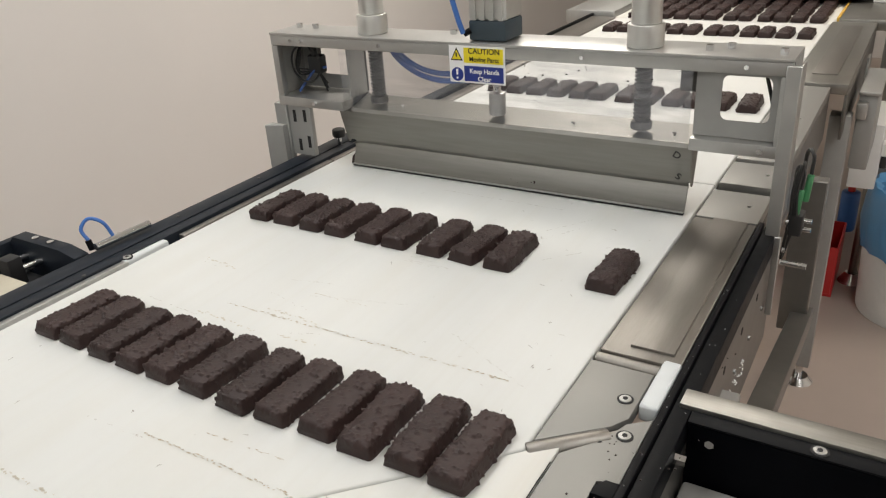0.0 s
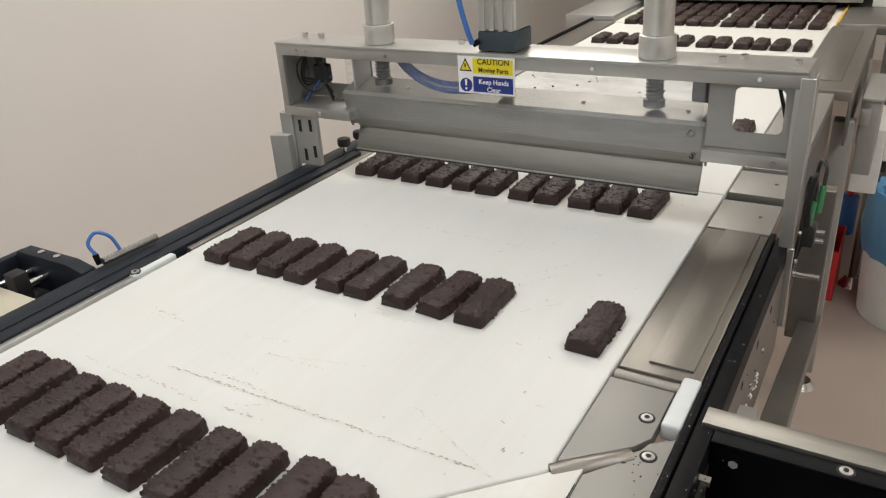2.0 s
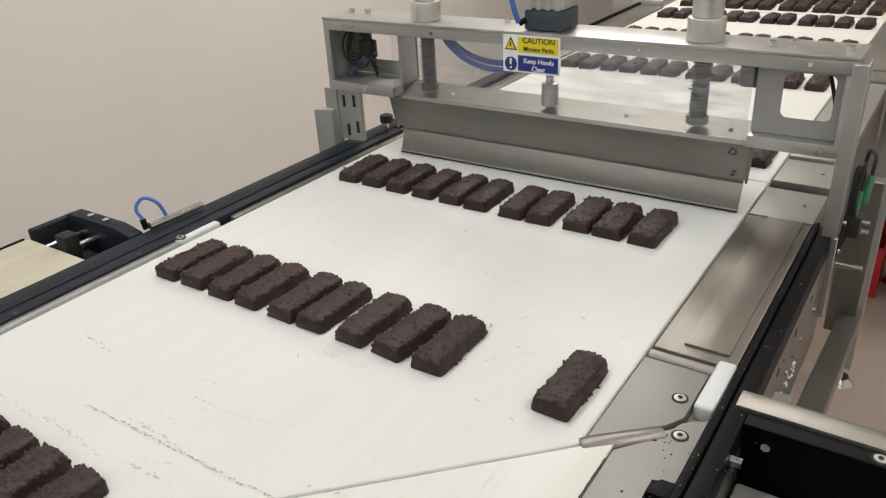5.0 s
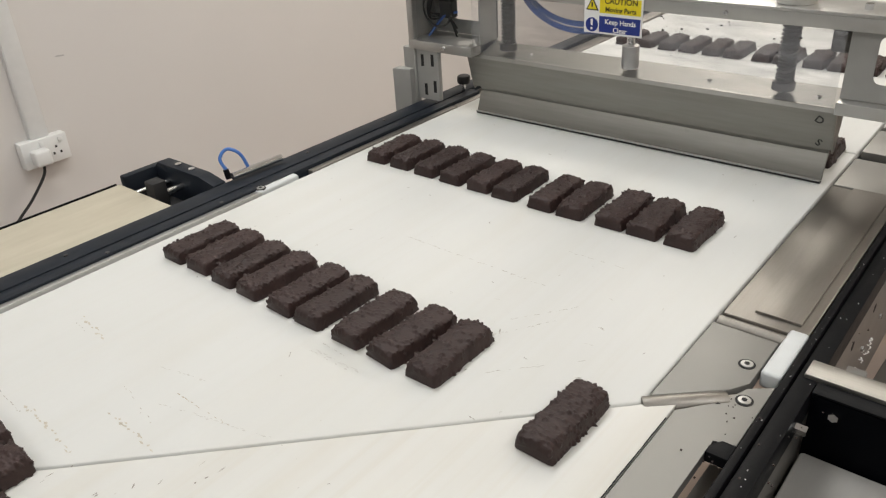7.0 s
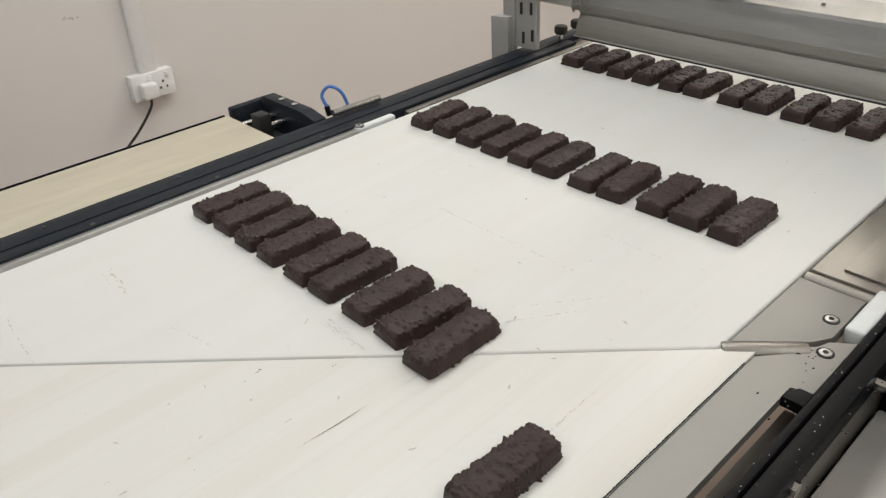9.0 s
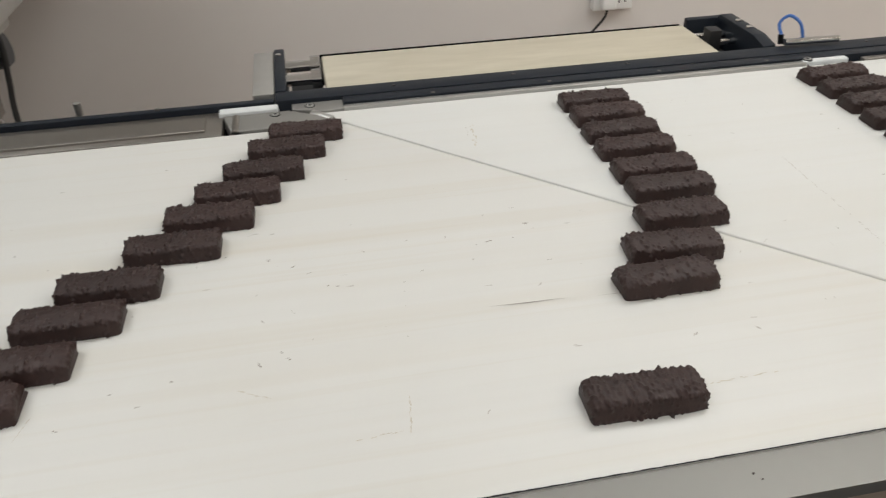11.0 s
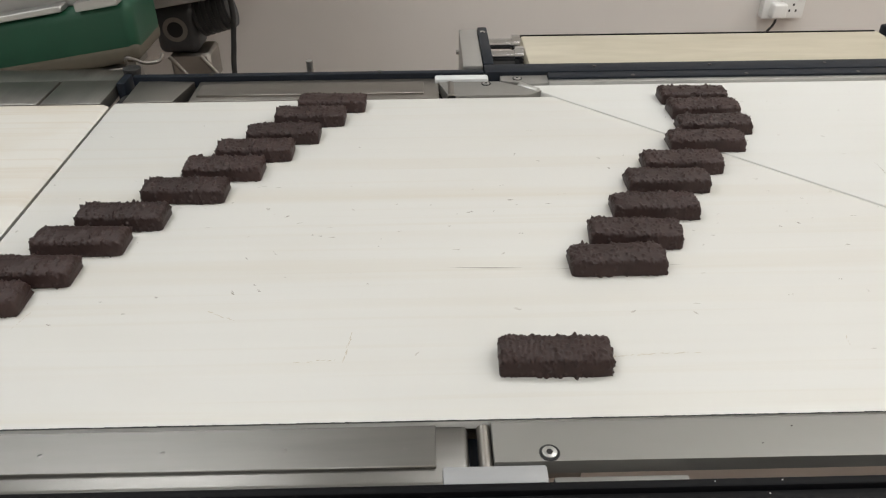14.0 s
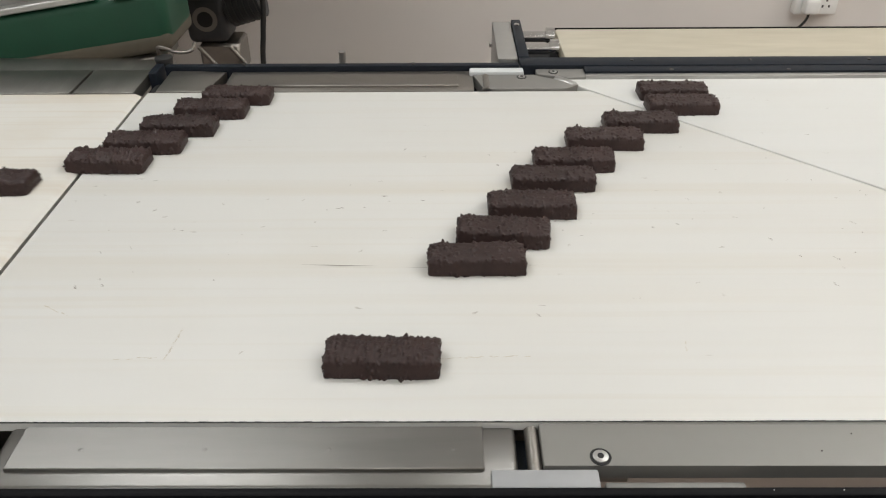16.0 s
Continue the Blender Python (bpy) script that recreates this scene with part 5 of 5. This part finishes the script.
for k, q in enumerate(A_LINES):
    dirty = k in (0, 2)
    scuff(*q, "main", main, M_RUST if dirty or k in (1, 5) else M_MARK, 0.0015 if dirty else 0.0009, 0.25 if dirty else 0.55)
# broad pale brown tracks and thin grey ones left by the wheels under the belt
for q in ((0.226, 0.394, 0.338, 0.385), (0.314, 0.440, 0.401, 0.434), (0.117, 0.517, 0.187, 0.508), (0.288, 0.077, 0.372, 0.078), (0.362, 0.390, 0.430, 0.396)):
    scuff(*q, "main", main, M_TAN, 0.0024, 0.35)
for q in ((0.277, 0.512, 0.353, 0.530), (0.345, 0.490, 0.482, 0.526), (0.409, 0.637, 0.479, 0.637), (0.568, 0.490, 0.698, 0.425)):
    scuff(*q, "main", main, M_FAINT, 0.0011, 0.3)
for q in B_LINES[3:]:
    scuff(*q, "out", out, M_TAN, 0.0008, 0.12)
for x0, y0, x1, y1, w in ((0.5395, 0.876, 0.5425, 0.962, 0.0007), (0.542, 1.085, 0.5418, 1.141, 0.0004), (0.546, 0.99, 0.545, 1.06, 0.0004)):
    # a clean thin scratch
    mx, my = (x0 + x1) / 2, (y0 + y1) / 2
    pts = [(x0 - mx, y0 - my, 0), (0.0007 - w, 0, 0), (x1 - mx, y1 - my, 0), (0.0007 + w, 0, 0)]
    bm = B()
    bm.faces.new([bm.verts.new(v) for v in pts])
    SCUFFS.append((part("scratch", bm, M_SCRATCH, out), mx, my, "out"))
random.seed(77)
for k in range(230):
    x, y = random.uniform(AX0 + 0.03, AX1 - 0.03), random.uniform(-0.3, 2.2)
    l, a = random.choice((0.003, 0.004, 0.005, 0.007)), random.uniform(0, 3.1)
    scuff(x, y, x + l * math.cos(a), y + l * math.sin(a), "main", main, (M_MARK, M_FAINT, M_SCRATCH)[k % 3], random.uniform(0.0006, 0.0014), 0.35)
for k in range(380):
    x, y = random.gauss(0.42, 0.10), random.uniform(-0.8, 2.3)
    if BX0 + 0.03 < x < BX1 - 0.03:
        l, a = random.choice((0.002, 0.003, 0.004, 0.006)), random.choice((1.57, 1.5, 1.65, 0.6, 2.4))
        scuff(x, y, x + l * math.cos(a), y + l * math.sin(a), "out", out, M_SCRATCH if k % 2 else M_MARK, random.uniform(0.0006, 0.0013), 0.3)


# ---- what moves ----
FRONT = {0: 0.253, 1: 0.659, 2: STOP, 3: 1.545, 4: 2.014, 5: 2.375}
VF, VU = 0.055, 0.0775          # speeds of the belt out of the tunnel and of the infeed belt before the gate
JOIN, SEAM = 1.83, 1.05         # where the fronts of the bars pass onto the infeed belt, and onto the main belt


def seam_time(start):
    """When a row that starts with its front there comes onto the main belt."""
    return (start - JOIN) / VF + (JOIN - SEAM) / VU if start > JOIN else (start - SEAM) / VU


def upstream(start, t):
    """The front of a row at t seconds on its way to the seam."""
    if start <= JOIN:
        return start - VU * t
    tj = (start - JOIN) / VF
    return start - VF * t if t < tj else JOIN - VU * (t - tj)



def grip_of(row, lane):
    """How far before the nose the faster belt takes hold of a bar."""
    return GRIP[row][lane] if row < 2 else 0.010


SLOW, VS = 12.3, 0.0475         # from here on the main belt runs slower


MAIN = ((0.0, 0.0), (3.0, 3.0 * VA), (5.4, 0.3220), (8.0, 0.4876), (10.2, 0.6183), (SLOW, SLOW * VA), (40.0, SLOW * VA + (40.0 - SLOW) * VS))


def main_way(t):
    """How far the main belt has run at t seconds."""
    for (a, p), (b, q) in zip(MAIN, MAIN[1:]):
        if t <= b:
            return p + (q - p) * (t - a) / (b - a)
    return MAIN[-1][1]


def main_when(s):
    for (a, p), (b, q) in zip(MAIN, MAIN[1:]):
        if s <= q:
            return a + (b - a) * (s - p) / (q - p)
    return MAIN[-1][0]


OUT = ((0.0, 0.0), (10.2, 10.2 * VB), (12.3, 10.2 * VB + 0.195), (30.0, 10.2 * VB + 0.195 + 17.7 * 0.1000))


def out_way(t):
    """How far the outfeed belt has run at t seconds; it eases off for a while."""
    for (a, p), (b, q) in zip(OUT, OUT[1:]):
        if t <= b:
            return p + (q - p) * (t - a) / (b - a)
    return OUT[-1][1]


def out_when(s):
    for (a, p), (b, q) in zip(OUT, OUT[1:]):
        if s <= q:
            return a + (b - a) * (s - p) / (q - p)
    return OUT[-1][0]


def bar_place(x, row, t, lane):
    """The y of a bar's middle at t seconds: carried to the gate, held, released, over the slanted nose, and away."""
    if row >= 6:
        mid0 = 2.702 + 0.135 * (row - 6)
        t0 = (mid0 - HEAD) / VD
        return mid0 - VD * t if t < t0 else HEAD - VF * (t - t0)
    release = {2: LIFT[0], 3: LIFT[1], 4: 15.2, 5: 99.0}.get(row, 0.0)
    start = FRONT[row]
    if t < release:
        if row == 2:
            return STOP + BL / 2
        ts = seam_time(start)
        return (upstream(start, t) if t < ts else max(STOP, SEAM - main_way(t) + main_way(ts))) + BL / 2
    mid0 = (STOP if row in (2, 3, 4) else start) + BL / 2
    grip = x + NOSE + grip_of(row, lane)
    t1 = main_when(main_way(release) + mid0 - grip)
    if t <= t1:
        return mid0 - (main_way(t) - main_way(release))
    t2 = out_when(out_way(t1) + grip - HAND)
    if t <= t2:
        return grip - (out_way(t) - out_way(t1))
    return HAND - VC * (t - t2)


def bar_times(x, row, lane):
    ts = {round(k * 0.5, 2) for k in range(33)}
    kinks = []
    if row >= 6:
        kinks.append((2.702 + 0.135 * (row - 6) - HEAD) / VD)
    else:
        release = {2: LIFT[0], 3: LIFT[1], 4: 15.2, 5: 99.0}.get(row, 0.0)
        start = STOP if row in (2, 3, 4) else FRONT[row]
        kinks += [release, main_when(main_way(release) + start + BL / 2 - x - NOSE - grip_of(row, lane)), SLOW, 3.0, 5.4]
        if row > 2:
            meet = seam_time(FRONT[row])
            kinks += [meet, main_when(main_way(meet) + SEAM - STOP), max(0.0, (FRONT[row] - JOIN) / VF)]
        kinks += [out_when(out_way(kinks[1]) + x + NOSE + grip_of(row, lane) - HAND), 10.2]
    for k in kinks:
        for d in (-0.1, 0.0, 0.1):
            if 0 < k + d < 16:
                ts.add(round(k + d, 2))
    return sorted(ts)


def motions():
    for ob, x, row, turn, shift, lane in BARS:
        rows = []
        for t in bar_times(x, row, lane):
            y = bar_place(x, row, t, lane) + shift
            low = ZB + 0.0004 if y > x + NOSE else ZO + 0.0004
            rows.append((t, pose(x, y, low, 0, 0, turn)))
        walk(ob, rows)
    for ob, x, y, belt in SCUFFS:
        rows = []
        edge = x + NOSE + 0.004 if belt == "main" else END_B + 0.004
        top = ZB if belt == "main" else ZO
        t1 = main_when(max(0.0, y - edge)) if belt == "main" else out_when(max(0.0, y - edge))
        # where the outfeed belt starts, its scuffs rise from under the nose
        t0 = -1.0 if belt == "main" else out_when(y - (x + NOSE - 0.006))
        for t in sorted({0.0, 4.0, 8.0, 10.2, 12.3, 16.0} | {round(q, 2) for q in (t0 - 0.2, t0, t1, t1 + 0.2) if 0 < q < 16}):
            p = y - (main_way(t) if belt == "main" else out_way(t))
            z = top + 0.0006
            if t > t1 + 0.01 or t < t0 - 0.01:
                z = top - 0.02
            rows.append((t, pose(x, p, z)))
        walk(ob, rows)
    up, rows = 0.052, [(0.0, 0.0)]
    for a, b in zip(LIFT, DOWN):
        rows += [(a - 0.02, 0.0), (a + 0.07, up), (b - 0.1, up), (b + 0.1, 0.0)]
    rows.append((16.0, 0.0))
    walk(gate, [(t, pose(0, 0, z)) for t, z in rows])


motions()
